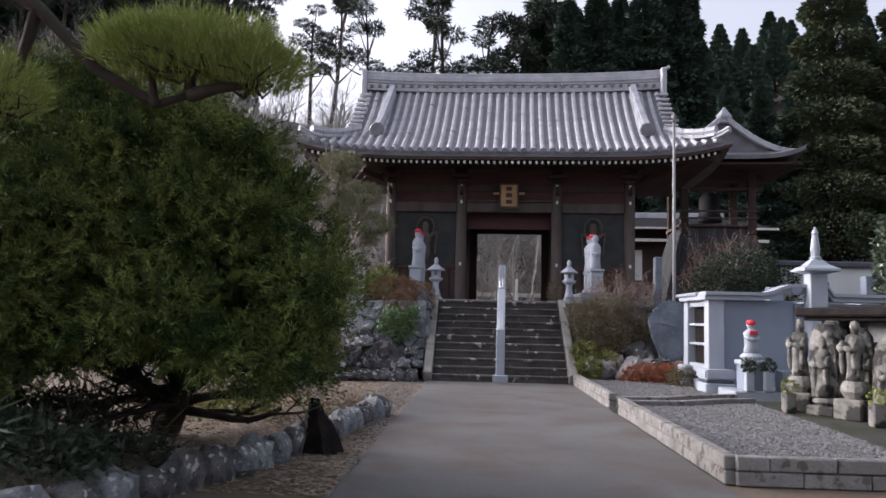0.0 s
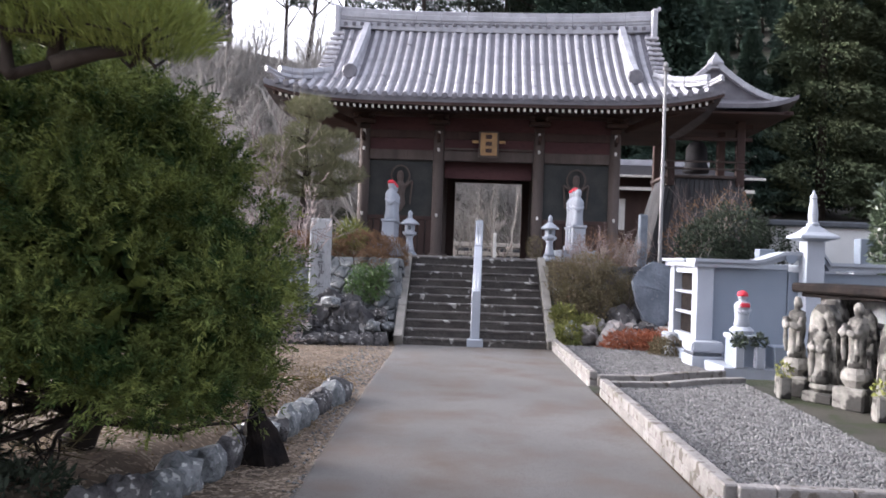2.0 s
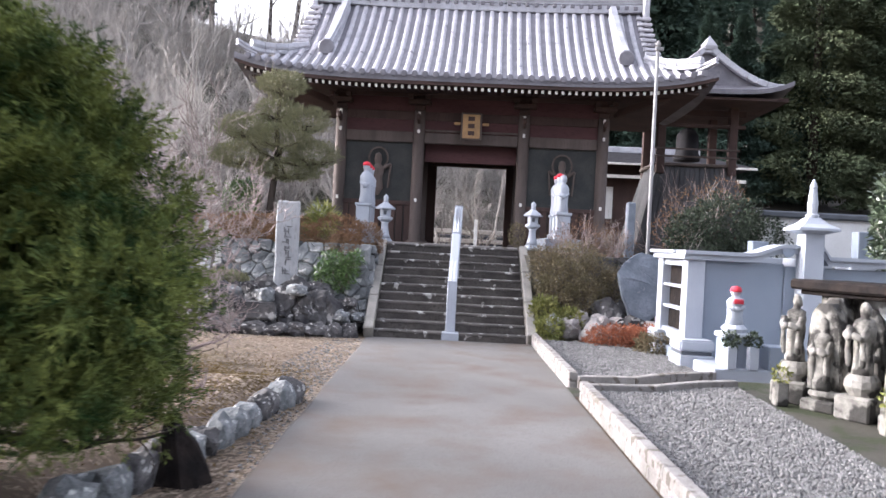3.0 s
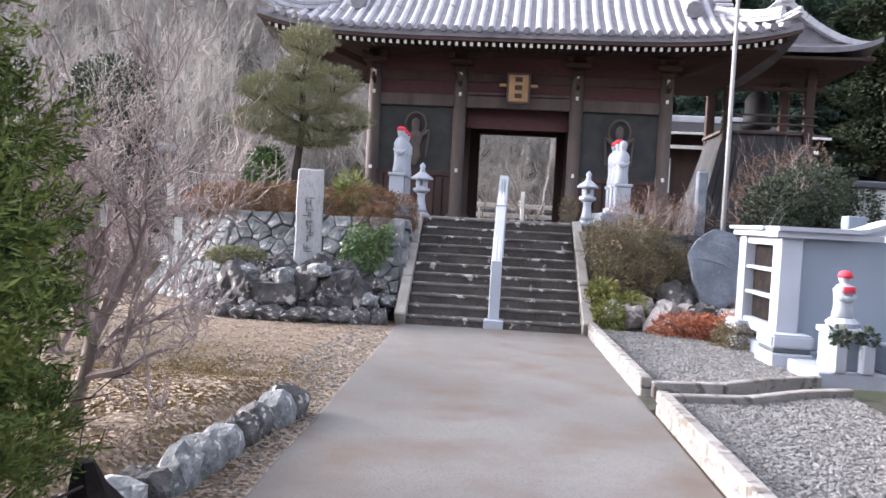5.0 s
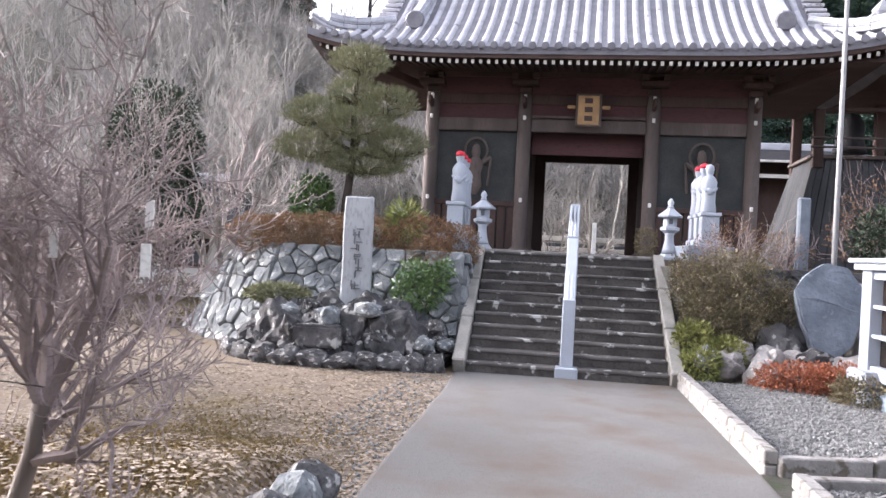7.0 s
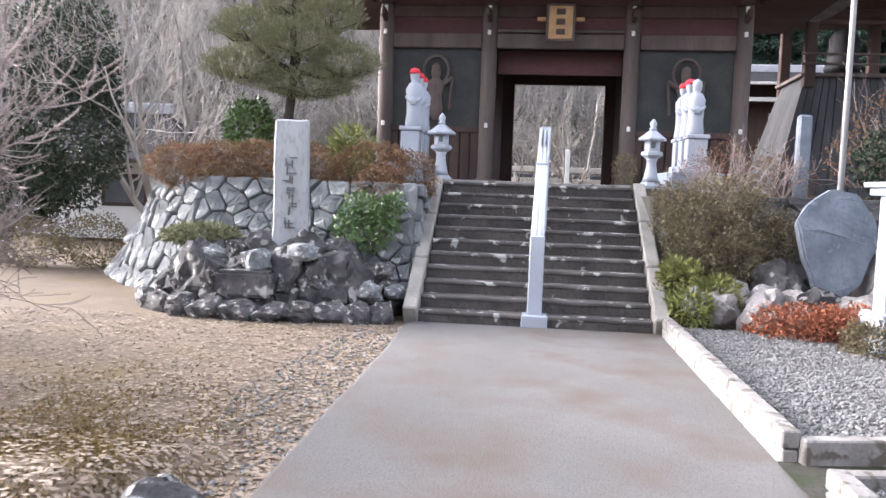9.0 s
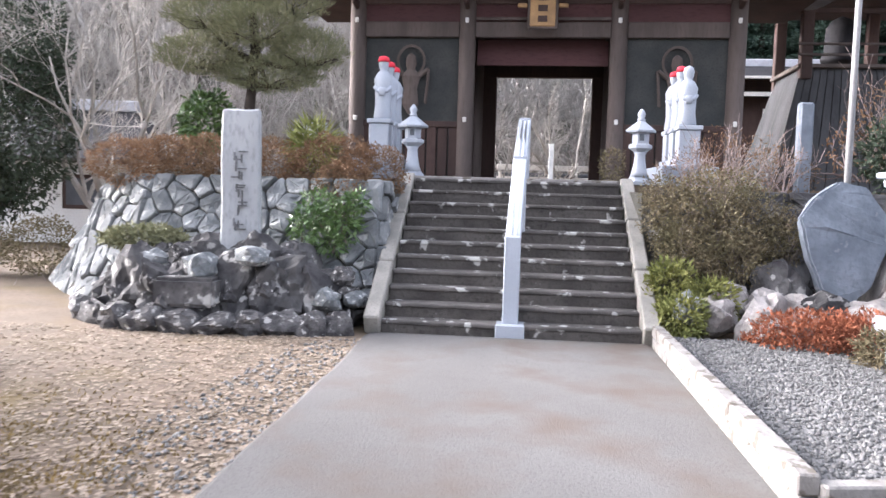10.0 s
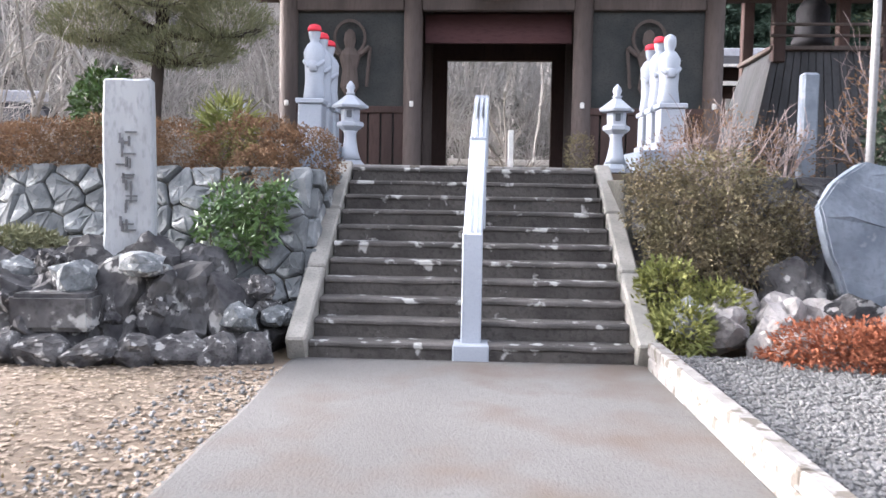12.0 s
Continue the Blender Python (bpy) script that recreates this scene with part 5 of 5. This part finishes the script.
def house(at, w, d, wall, top, label, bands=0):
    h = thing("temple_house", label, "house", at)
    part("wall", box(-w / 2, -d / 2, -0.2, w / 2, d / 2, wall, 0.01), M_wood if bands else M_wall_white, h)
    bm = bmesh.new()
    o = 0.9
    a = [bm.verts.new(p) for p in ((-w / 2 - o, -d / 2 - o, wall), (w / 2 + o, -d / 2 - o, wall), (w / 2 + o, d / 2 + o, wall), (-w / 2 - o, d / 2 + o, wall), (-w / 2 + 0.8, 0, top), (w / 2 - 0.8, 0, top))]
    for f in ((0, 1, 5, 4), (1, 2, 5), (2, 3, 4, 5), (3, 0, 4), (3, 2, 1, 0)):
        bm.faces.new([a[i] for i in f])
    roof_ = part("roof", bm, M_roof_dark, h)
    part("ridge", box(-w / 2 + 0.6, -0.15, top - 0.05, w / 2 - 0.6, 0.15, top + 0.25, 0.03), M_ridge, roof_)
    part("eave_board", box(-w / 2 - o, -d / 2 - o - 0.02, wall - 0.10, w / 2 + o, -d / 2 - o + 0.08, wall - 0.01, 0.01), M_paint if bands else M_wood, h)
    if bands:
        part("pent_roof", box(-w / 2 - 0.5, -d / 2 - 0.7, wall - 0.62, w / 2 + 0.5, -d / 2, wall - 0.5, 0.01), M_roof_dark, h)
        part("pent_eave", box(-w / 2 - 0.5, -d / 2 - 0.73, wall - 0.66, w / 2 + 0.5, -d / 2 - 0.704, wall - 0.52, 0.004), M_paint, h)
        part("veranda", box(-w / 2, -d / 2 - 0.8, 0.3, w / 2, -d / 2 - 0.004, 0.42, 0.01), M_wood_grey, h)
    n = int(w // 1.8)
    for k in range(n):
        x = -w / 2 + (k + 0.5) * w / n
        win = part("window", box(x - 0.6, -d / 2 - 0.03, wall * 0.35, x + 0.6, -d / 2 - 0.004, wall * 0.8, 0.01), M_wood, h)
        part("pane", box(x - 0.5, -d / 2 - 0.045, wall * 0.4, x + 0.5, -d / 2 - 0.034, wall * 0.75), M_wall_white if bands else M_dark_granite, win)
    return h


house(pose(-12.2, 12.0, 0.3, 0, 0, 8), 5, 4, 1.9, 3.3, "low white-walled house with a grey roof behind the wall")
house(pose(8.9, 22.9, 1.8, 0, 0, -3), 6.6, 6, 4.0, 4.9, "temple hall with white eave boards behind the bell tower", 1)

# what is seen through the gate
fence = thing("white_fence", "white painted rail fence beyond the gate", "fence", pose(0.9, 15.0, 1.75))
for k in range(5):
    part("post", box(-1.5 + 0.75 * k, 0, 0, -1.42 + 0.75 * k, 0.08, 0.85, 0.01), M_paint, fence)
for z in (0.25, 0.6):
    part("rail", box(-1.55, -0.03, z, 1.7, 0.0, z + 0.16, 0.01), M_paint, fence)
solo("low_wall", box(-4, 0, 0, 5, 0.3, 0.55, 0.02), M_dark_granite, "dark low wall beyond the gate", "wall", pose(0.5, 16.2, 1.75))
mk = thing("marker_post", "slim white marker post inside the gate", "post", pose(0.62, 6.2, TOP))
part("shaft", box(-0.045, -0.045, 0, 0.045, 0.045, 0.75, 0.01), M_paint, mk)
bush("potted_bush", "small olive bush by the gate column", [(1.75, 6.2, 2.25, .25, .25, .35)], 900, 0.06, 0.02, M_olive, 30)

# ---- trees and large shrubs of the planted bed ----
def big_yew():
    rng = np.random.default_rng(21)
    ob = thing("yew_tree", "broad clipped dark green yew with twisted low trunk", "tree", pose(-3.0, -11.25, 0.12))
    part("trunk", raw_mesh("trunk", *tube([(-0.55, 0.75, -0.3), (-0.48, 0.74, 0.1), (-0.34, 0.68, 0.4), (-0.28, 0.6, 0.62), (-0.5, 0.4, 1.2), (-0.6, 0.2, 1.8)], [0.17, 0.14, 0.12, 0.11, 0.08, 0.05], 10), M_bark_dark, True), None, ob)
    for k in range(15):
        a, tubes = math.tau * k / 15, []
        branching(rng, (-0.36 + 0.05 * math.cos(a), 0.66 + 0.04 * math.sin(a), 0.34 + 0.05 * (k % 5)), (math.cos(a), math.sin(a), 0.12 + 0.1 * (k % 3)), 1.0, 0.05, 3, 0.5, 3, 0.12, tubes, 6, 6)
        part("limb", raw_mesh("limb", *merge(tubes), M_bark_dark, True), None, ob)
    blobs = [(-.75, -.1, 1.75, 1.65, 1.5, 1.25), (-1.2, 0, 2.35, 1.35, 1.3, 1.0), (.2, -.3, 1.35, 1.1, 1.1, .85), (.4, -.35, 1.1, .9, .9, .6), (-1.9, -.2, 1.6, 1.3, 1.3, 1.1), (-.3, -.1, 2.05, 1.1, 1.1, .8)]
    hull, out = blob_points(rng, blobs, 420, 0.9)
    deep = np.zeros(len(hull), bool)
    for b in blobs:
        deep |= (((hull - np.array(b[:3])) / np.array(b[3:])) ** 2).sum(1) < 0.7
    clumps = [(*p, *(rng.uniform(0.13, 0.3) * np.array((1.15, 1.15, 0.6)))) for p in hull[~deep]]
    c, d = blob_points(rng, clumps, 17000, 0.55)
    c2, d2 = blob_points(rng, blobs, 8000, 0.92)
    c, d = np.concatenate([c, c2 - 0.12 * d2]), np.concatenate([d, d2])
    inside = np.zeros(len(c), bool)
    for b in blobs:
        inside |= (((c - np.array(b[:3])) / np.array(b[3:])) ** 2).sum(1) < 0.45
    hem = 0.6 + 0.34 * np.exp(-((c[:, 0] + 0.1) / 0.5) ** 2) - 0.12 * (c[:, 0] > 0.65)
    keep = (c[:, 2] > hem + 0.2 * rng.random(len(c))) & ~inside & (c @ np.array((0.814, 0.58, 0)) < 1.1 + 0.08 * rng.random(len(c)))
    c, d = c[keep], d[keep] * 0.8 + np.array((0, 0, 0.3))
    # each point bears a feathery spray: a short shoot with needles to both sides
    per = 34
    way = d + rng.normal(0, 0.4, d.shape)
    way /= np.linalg.norm(way, axis=1)[:, None]
    along = rng.random((len(c), per, 1))
    cc = (c[:, None] + way[:, None] * along * 0.16 * rng.uniform(0.6, 1.4, (len(c), 1, 1)) + rng.normal(0, 0.012, (len(c), per, 3))).reshape(-1, 3)
    part("crown", quick_mesh("crown", *leaves(rng, cc, np.repeat(way, per, 0), 0.045, 0.010, -0.05, 0.5), M_yew), None, ob)
    core, way = blob_points(rng, [(x, y, z + 0.1, rx * 0.74, ry * 0.74, rz * 0.7) for x, y, z, rx, ry, rz in blobs], 7000, 0.6)
    ok = core[:, 2] > 0.85
    part("inner_foliage", quick_mesh("inner_foliage", *leaves(rng, core[ok], way[ok], 0.2, 0.09, 0, 0.8), M_yew), None, ob)
    return ob


big_yew()


def cloud_pine(name, label, at, trunk, pads, material, seed, count, length=0.14, width=0.012, girth=0.11):
    rng = np.random.default_rng(seed)
    ob = thing(name, label, "tree", at)
    pts = [Vector(p) for p in trunk]
    pieces = [tube(pts, [girth * (1 - 0.65 * i / (len(pts) - 1)) for i in range(len(pts))], 8)]
    for b in pads:
        near = min(pts, key=lambda p: (p - Vector(b[:3])).length + (0.4 if p.z > b[2] else 0))
        c = Vector(b[:3]) - Vector((0, 0, b[5] * 0.6))
        mid = near.lerp(c, 0.5) + Vector(rng.normal(0, 0.08, 3))
        pieces.append(tube([near, mid, c], [0.05, 0.035, 0.02], 5))
        for k in range(12):
            a = rng.uniform(0, math.tau)
            e = Vector((b[0] + math.cos(a) * b[3] * 0.8, b[1] + math.sin(a) * b[4] * 0.8, b[2] - b[5] * 0.3))
            pieces.append(tube([c, c.lerp(e, 0.5) + Vector(rng.normal(0, 0.05, 3)), e], [0.018, 0.012, 0.006], 3))
    part("trunk", raw_mesh("trunk", *merge(pieces), M_bark_dark, True), None, ob)
    c, d = blob_points(rng, pads, count, 0.45)
    d[:, 2] = np.abs(d[:, 2]) + 0.5
    part("crown", quick_mesh("crown", *leaves(rng, c, d, length, width, -0.2, 0.45), material), None, ob)
    return ob


cloud_pine("garden_pine", "pruned garden pine with a long reaching branch", pose(-4.6, -13.35, 0),
           [(-1.5, 0.1, 0), (-1.2, 0.1, 1.5), (-0.4, 0, 3.0), (0.6, 0, 3.6), (1.25, 0, 3.28), (1.65, 0, 2.88), (2.05, 0, 2.66), (2.25, 0, 2.72)],
           [(2.3, 0, 2.98, .56, .5, .2), (2.65, 0, 2.88, .32, .4, .15), (2.0, 0, 2.98, .36, .4, .18), (.85, .2, 2.8, .34, .4, .22), (-.4, .3, 3.7, .7, .7, .25)], M_pine, 31, 34000, 0.1, 0.006, 0.07)
cloud_pine("terrace_pine", "layered dusty green pine on the terrace", pose(-4.5, 4.2, TOP - 0.1),
           [(-.1, 0, 0), (-.05, 0, 1.0), (0.05, 0, 2.0), (0.0, 0, 3.0), (0.1, 0, 3.8)],
           [(.1, 0, 3.85, .62, .6, .34), (.75, -.2, 2.95, .6, .5, .36), (-.75, 0, 2.75, .7, .6, .36), (.2, -.3, 2.5, .8, .6, .36), (-.85, -.1, 2.05, .75, .6, .34), (.95, 0, 2.15, .65, .6, .36), (.3, 0, 1.75, .9, .6, .3), (0, 0, 3.2, .55, .5, .34)], M_pine_soft, 32, 42000, 0.1, 0.012)


def bare_tree(name, label, at, seed, high, spread=0.5, stems=4, material=M_twig, depth=4, radius=0.07, kids=3, up=0.25, split=False):
    rng = np.random.default_rng(seed)
    ob = thing(name, label, "tree", at)
    tubes = []
    for k in range(stems):
        branching(rng, (rng.normal(0, .06), rng.normal(0, .06), -0.1), (rng.normal(0, .35), rng.normal(0, .35), 1), high * 0.5, radius, depth, spread, kids, up, tubes, 4, 5)
        if split:
            part("stem", raw_mesh(name, *merge(tubes), material), None, ob)
            tubes = []
    if tubes:
        part("branch_work", raw_mesh(name, *merge(tubes), material), None, ob)
    return ob


def forked_plum():
    """A short leaning trunk that forks low into limbs, each with a fan of twigs."""
    rng = np.random.default_rng(141)
    ob = thing("plum_tree", "bare greyish plum tree, low forked, hung with paper tags", "tree", pose(-3.15, -8.2, 0.16))
    part("trunk", raw_mesh("trunk", *tube([(0, 0, -0.1), (0.03, 0, 0.2), (0.1, 0, 0.45), (0.14, 0, 0.72)], [0.07, 0.055, 0.047, 0.05], 9), M_bark, True), None, ob)
    for way, z, length in (((0.75, 0.2, 0.7), 0.5, 1.15), ((0.35, -0.2, 1), 0.7, 1.25), ((-0.15, 0.2, 1), 0.7, 1.35), ((-0.6, -0.1, 0.9), 0.68, 1.2), ((0.1, 0.6, 0.9), 0.66, 1.2), ((-0.3, 0.5, 0.8), 0.6, 1.15), ((0.9, -0.1, 0.45), 0.4, 0.9)):
        tubes = []
        branching(rng, (0.1 + 0.05 * (z > 0.55), 0, z), way, length * 0.85, 0.036, 4, 0.75, 4, 0.2, tubes, 6, 5)
        part("limb", raw_mesh("limb", *merge(tubes), M_twig_red), None, ob)
    for x, y, z in ((0.28, -0.19, 1.62), (0.9, -0.4, 1.56), (0.6, 0.2, 1.8)):
        tag = part("paper_tag", box(x - .026, y - .004, z - .1, x + .026, y + .004, z + .06, 0.002), M_paint, ob, "small whitish paper tag")
        part("string", tube_mesh("string", [(x, y, z + 0.055), (x, y + 0.01, z + 0.2)], [0.003, 0.003], M_twig, 4), None, tag)
    return ob


forked_plum()
bare_tree("plum_tree", "bare pinkish-grey plum tree on the leafy bed", pose(-5.3, -4.4, 0), 42, 3.0, 0.75, 5, M_twig_red, 4, 0.045, 5, 0.18, split=True)
bare_tree("plum_tree", "bare greyish tree before the wall", pose(-7.0, -2.0, 0), 43, 4.2, 0.6, 5, M_twig, 4, 0.06, 4, 0.25, split=True)
bare_tree("plum_tree", "bare pale tree behind the hedge", pose(-7.6, 5.5, 0.8), 44, 6.0, 0.55, 5, M_twig, 4, 0.08, 4, 0.3, split=True)
bare_tree("plum_tree", "tall bare pale tree beside the house", pose(-10.5, 4.5, 0), 45, 6.5, 0.55, 4, M_twig, 4, 0.08, 4, 0.3, split=True)
ev = bush("evergreen_tree", "dark evergreen tree with small leaves beside the house", [(-9.2, 4.6, 2.6, 1.3, 1.2, 1.6), (-9.0, 4.6, 4.0, 1.0, 1.0, 1.2), (-9.9, 4.4, 1.6, 1.0, 1.0, 1.0)], 22000, 0.11, 0.05, M_leaf_dark, 44, 6, M_twig)
bush("round_shrub", "low dark round shrubs by the house", [(-8.3, 4.3, .5, .7, .6, .55), (-9.4, 3.8, .5, .8, .6, .5)], 6000, 0.06, 0.03, M_olive, 45)
bush("broadleaf_tree", "glossy broadleaf tree at the graveyard", [(8.6, -0.6, 3.1, .7, .7, .7), (8.8, -0.4, 2.4, .8, .8, .8)], 5000, 0.14, 0.06, M_leaf_grey, 46, 5)
bush("sasa_clump", "dry bamboo grass at the foot of the yew", [(-5.0, -11.4, .45, .7, .5, .5), (-4.0, -11.0, .3, .6, .4, .3)], 1500, 0.3, 0.02, M_olive, 47)
# dark bushes added to stand for the deep shade under the yew
bush("undergrowth", "dark low foliage added to stand for the shade beneath the yew", [(-3.7, -12.7, .3, .7, .5, .35), (-4.7, -12.3, .45, .8, .6, .45), (-4.3, -11.6, .35, .9, .6, .35), (-3.3, -11.9, .2, .5, .4, .22)], 9000, 0.09, 0.03, M_leaf_dark, 51)
bush("fan_palm", "small fan palm with pale stiff leaflets", [(-3.95, -13.0, .5, .28, .2, .25)], 160, 0.34, 0.022, M_leaf_grey, 52, jitter=0.3)
bush("dry_reeds", "tall dry straw-coloured reeds at the bed's edge", [(-4.25, -13.6, .55, .25, .25, .4)], 260, 0.5, 0.012, M_leaf_yellow, 53, jitter=0.25)
bush("sedge_clump", "yellow-green sedge tuft under the yew", [(-3.25, -8.9, .18, .36, .3, .24)], 1300, 0.25, 0.012, M_leaf_yellow, 48)

# ---- hillside woods ----
def conifer(name, seed, high, wide, material, n=30000, leaf=0.5):
    rng = np.random.default_rng(seed)
    ob = thing(name, "tall dark cedar on the wooded hill", "tree", Matrix(), "cedars on the hill")
    part("trunk", tube_mesh("trunk", [(0, 0, -0.5), (0, 0, high * 0.5), (0, 0, high)], [0.35, 0.22, 0.03], M_bark_dark), None, ob)
    cs, ds = [], []
    h = rng.random(n) ** 0.8
    r = wide * (1 - h) ** 0.75 * (0.75 + 0.25 * np.sin(h * 60 + seed)) + 0.15
    a = rng.uniform(0, math.tau, n)
    a = a + 0.3 * np.sin(a * 5 + h * 20)
    q = r * (0.45 + 0.6 * rng.random(n) ** 0.6)
    cs = np.stack([np.cos(a) * q, np.sin(a) * q, high * (0.04 + 0.96 * h)], 1)
    ds = np.stack([np.cos(a), np.sin(a), np.full(n, 0.1)], 1)
    part("crown", quick_mesh("crown", *leaves(rng, cs, ds, leaf, leaf * 0.36, 0.25, 0.4), material), None, ob)
    return ob


def hill_pine(name, seed, high):
    rng = np.random.default_rng(seed)
    ob = thing(name, "slender red pine on the ridge", "tree", Matrix(), "pines on the ridge")
    lean = rng.normal(0, 0.4, 2)
    pts = [Vector((lean[0] * math.sin(k / 2), lean[1] * math.sin(k / 3), high * k / 6 - 0.4)) for k in range(7)]
    pieces = [tube(pts, [0.24 - 0.03 * k for k in range(7)], 6)]
    blobs = []
    for k in range(11):
        z = high * rng.uniform(0.45, 1.0)
        a = rng.uniform(0, math.tau)
        reach = (1.05 - z / high) * 3.6 + 0.6
        e = Vector((math.cos(a) * reach, math.sin(a) * reach, z + 0.3))
        base = pts[min(6, int(z / high * 6))]
        pieces.append(tube([base, base.lerp(e, 0.5) + Vector((0, 0, -.1)), e], [0.09, 0.06, 0.03], 4))
        blobs.append((e.x * 0.85, e.y * 0.85, e.z + 0.1, 0.95, 0.95, 0.38))
    part("trunk", raw_mesh("trunk", *merge(pieces), M_bark_dark), None, ob)
    c, d = blob_points(rng, blobs, 3600, 0.3)
    part("crown", quick_mesh("crown", *leaves(rng, c, d, 0.42, 0.10, -0.1, 0.6), M_leaf_dark), None, ob)
    return ob


def plant(proto, spots, seed, lo=0.8, hi=1.2):
    rng = random.Random(seed)
    for i, (x, y) in enumerate(spots):
        s = rng.uniform(lo, hi)
        m = pose(x, y, land(x, y) - 0.1, 0, 0, rng.uniform(0, 360))
        ob = proto if i == 0 else copy_thing(proto, m)
        ob.matrix_basis = m @ Matrix.Diagonal((s, s, s * rng.uniform(0.9, 1.1), 1))


pr = random.Random(77)
plant(conifer("cedar", 1, 19, 3.2, M_cedar), [(5 + pr.uniform(-1, 1) + (1.75 + 0.18 * (k // 7)) * (k % 7), 40 + 6.5 * (k // 7) + pr.uniform(-2, 2)) for k in range(28)], 1, 0.8, 1.1)
plant(conifer("cedar", 2, 17, 2.7, M_cedar), [(33 + pr.uniform(-2, 2) + 4 * (k % 6), 44 + 8 * (k // 6) + pr.uniform(-2, 2)) for k in range(24)], 2, 0.55, 0.8)
plant(conifer("cedar", 3, 24, 4.2, M_cedar_pale, 110000, 0.34), [(21.0, 32), (25.5, 31), (30, 29), (35, 30), (40, 27)], 3, 0.95, 1.05)
plant(conifer("cedar", 9, 17, 3.4, M_cedar, 60000, 0.4), [(11.5 + 2.6 * k + pr.uniform(-.6, .6), 33 + pr.uniform(-2, 3)) for k in range(5)], 9, 0.52, 0.68)
plant(conifer("cedar", 4, 14, 2.8, M_cedar), [(-52 + 3.2 * (k % 10) + pr.uniform(-1, 1), 48 + 6 * (k // 10) + pr.uniform(-2, 2)) for k in range(20)], 4, 0.7, 1.0)
plant(conifer("cedar", 5, 13, 4.0, M_cedar), [(pr.uniform(28, 150), pr.uniform(105, 200)) for k in range(150)], 5, 0.8, 1.2)
plant(hill_pine("red_pine", 6, 13.5), [(-14 + 2.6 * k + pr.uniform(-.8, .8), 52 + pr.uniform(-4, 5)) for k in (0, 1, 3, 4, 6)], 6, 0.8, 1.15)
plant(hill_pine("red_pine", 7, 13), [(-44 + 2.6 * k + pr.uniform(-.8, .8), 44 + pr.uniform(-4, 5)) for k in range(12)], 7, 0.8, 1.15)
plant(hill_pine("red_pine", 8, 15), [(0 + 2.4 * k + pr.uniform(-.8, .8), 47 + pr.uniform(-3, 4)) for k in range(7)], 8, 0.9, 1.15)
for k in range(3):
    t = bare_tree("bare_tree", "leafless grey tree on the hillside", Matrix(), 60 + k, 5.5, 0.6, 3, M_twig, 4, 0.11, 3, 0.3)
    tagged(t, group="bare trees on the hillside")
    plant(t, [(-16 + pr.uniform(-16, 17), 20 + pr.uniform(-6, 20)) for i in range(36)], 60 + k, 0.7, 1.2)
t = bare_tree("bare_tree", "low leafless brush on the hillside", Matrix(), 70, 2.6, 0.8, 6, M_twig, 3, 0.045, 4, 0.2)
tagged(t, group="brush on the hillside")
plant(t, [(pr.uniform(-24, 8), pr.uniform(18, 38)) for i in range(190)], 71, 0.8, 1.6)

# ---- leaf litter on the soil ----
rng = np.random.default_rng(90)
n = 30000
x = -1.62 - 6.5 * rng.random(n) ** 1.5
y = rng.uniform(-12, -0.4, n)
c = np.stack([x, y, np.full(n, 0.012)], 1)
nrm = np.stack([rng.normal(0, 1, n), rng.normal(0, 1, n), np.full(n, 0.05)], 1)
lv_, lf_ = leaves(rng, c, nrm, 0.062, 0.032, 0, 0.03)
lv_[:, 2] = 0.012 + (lv_[:, 2] - 0.012) * 0.3 + bed_z(lv_[:, 0], lv_[:, 1]) * 1.12
solo("leaf_litter", quick_mesh("leaf_litter", lv_, lf_, M_litter), None, "dry pale brown leaves scattered on the soil", "leaves", kind="stuff")
n = 42000
c = np.stack([-3.3 + rng.normal(0, 0.75, n), -6.6 + rng.normal(0, 1.25, n), np.full(n, 0.0)], 1)
c = c[(c[:, 0] < -1.75 - 0.06 * np.abs(c[:, 1] + 6.5)) & (np.sin(c[:, 0] * 5) * np.sin(c[:, 1] * 3.7) + rng.normal(0, .5, n) > -0.4)]
c[:, 2] += bed_z(c[:, 0], c[:, 1])
up_ = np.tile((0.0, 0.0, 0.5), (len(c), 1))
solo("moss_patch", quick_mesh("moss_patch", *leaves(rng, c, up_, 0.038, 0.016, 0, 0.8), M_moss), None, "ochre dry moss and grass on the soil", "moss", kind="stuff")
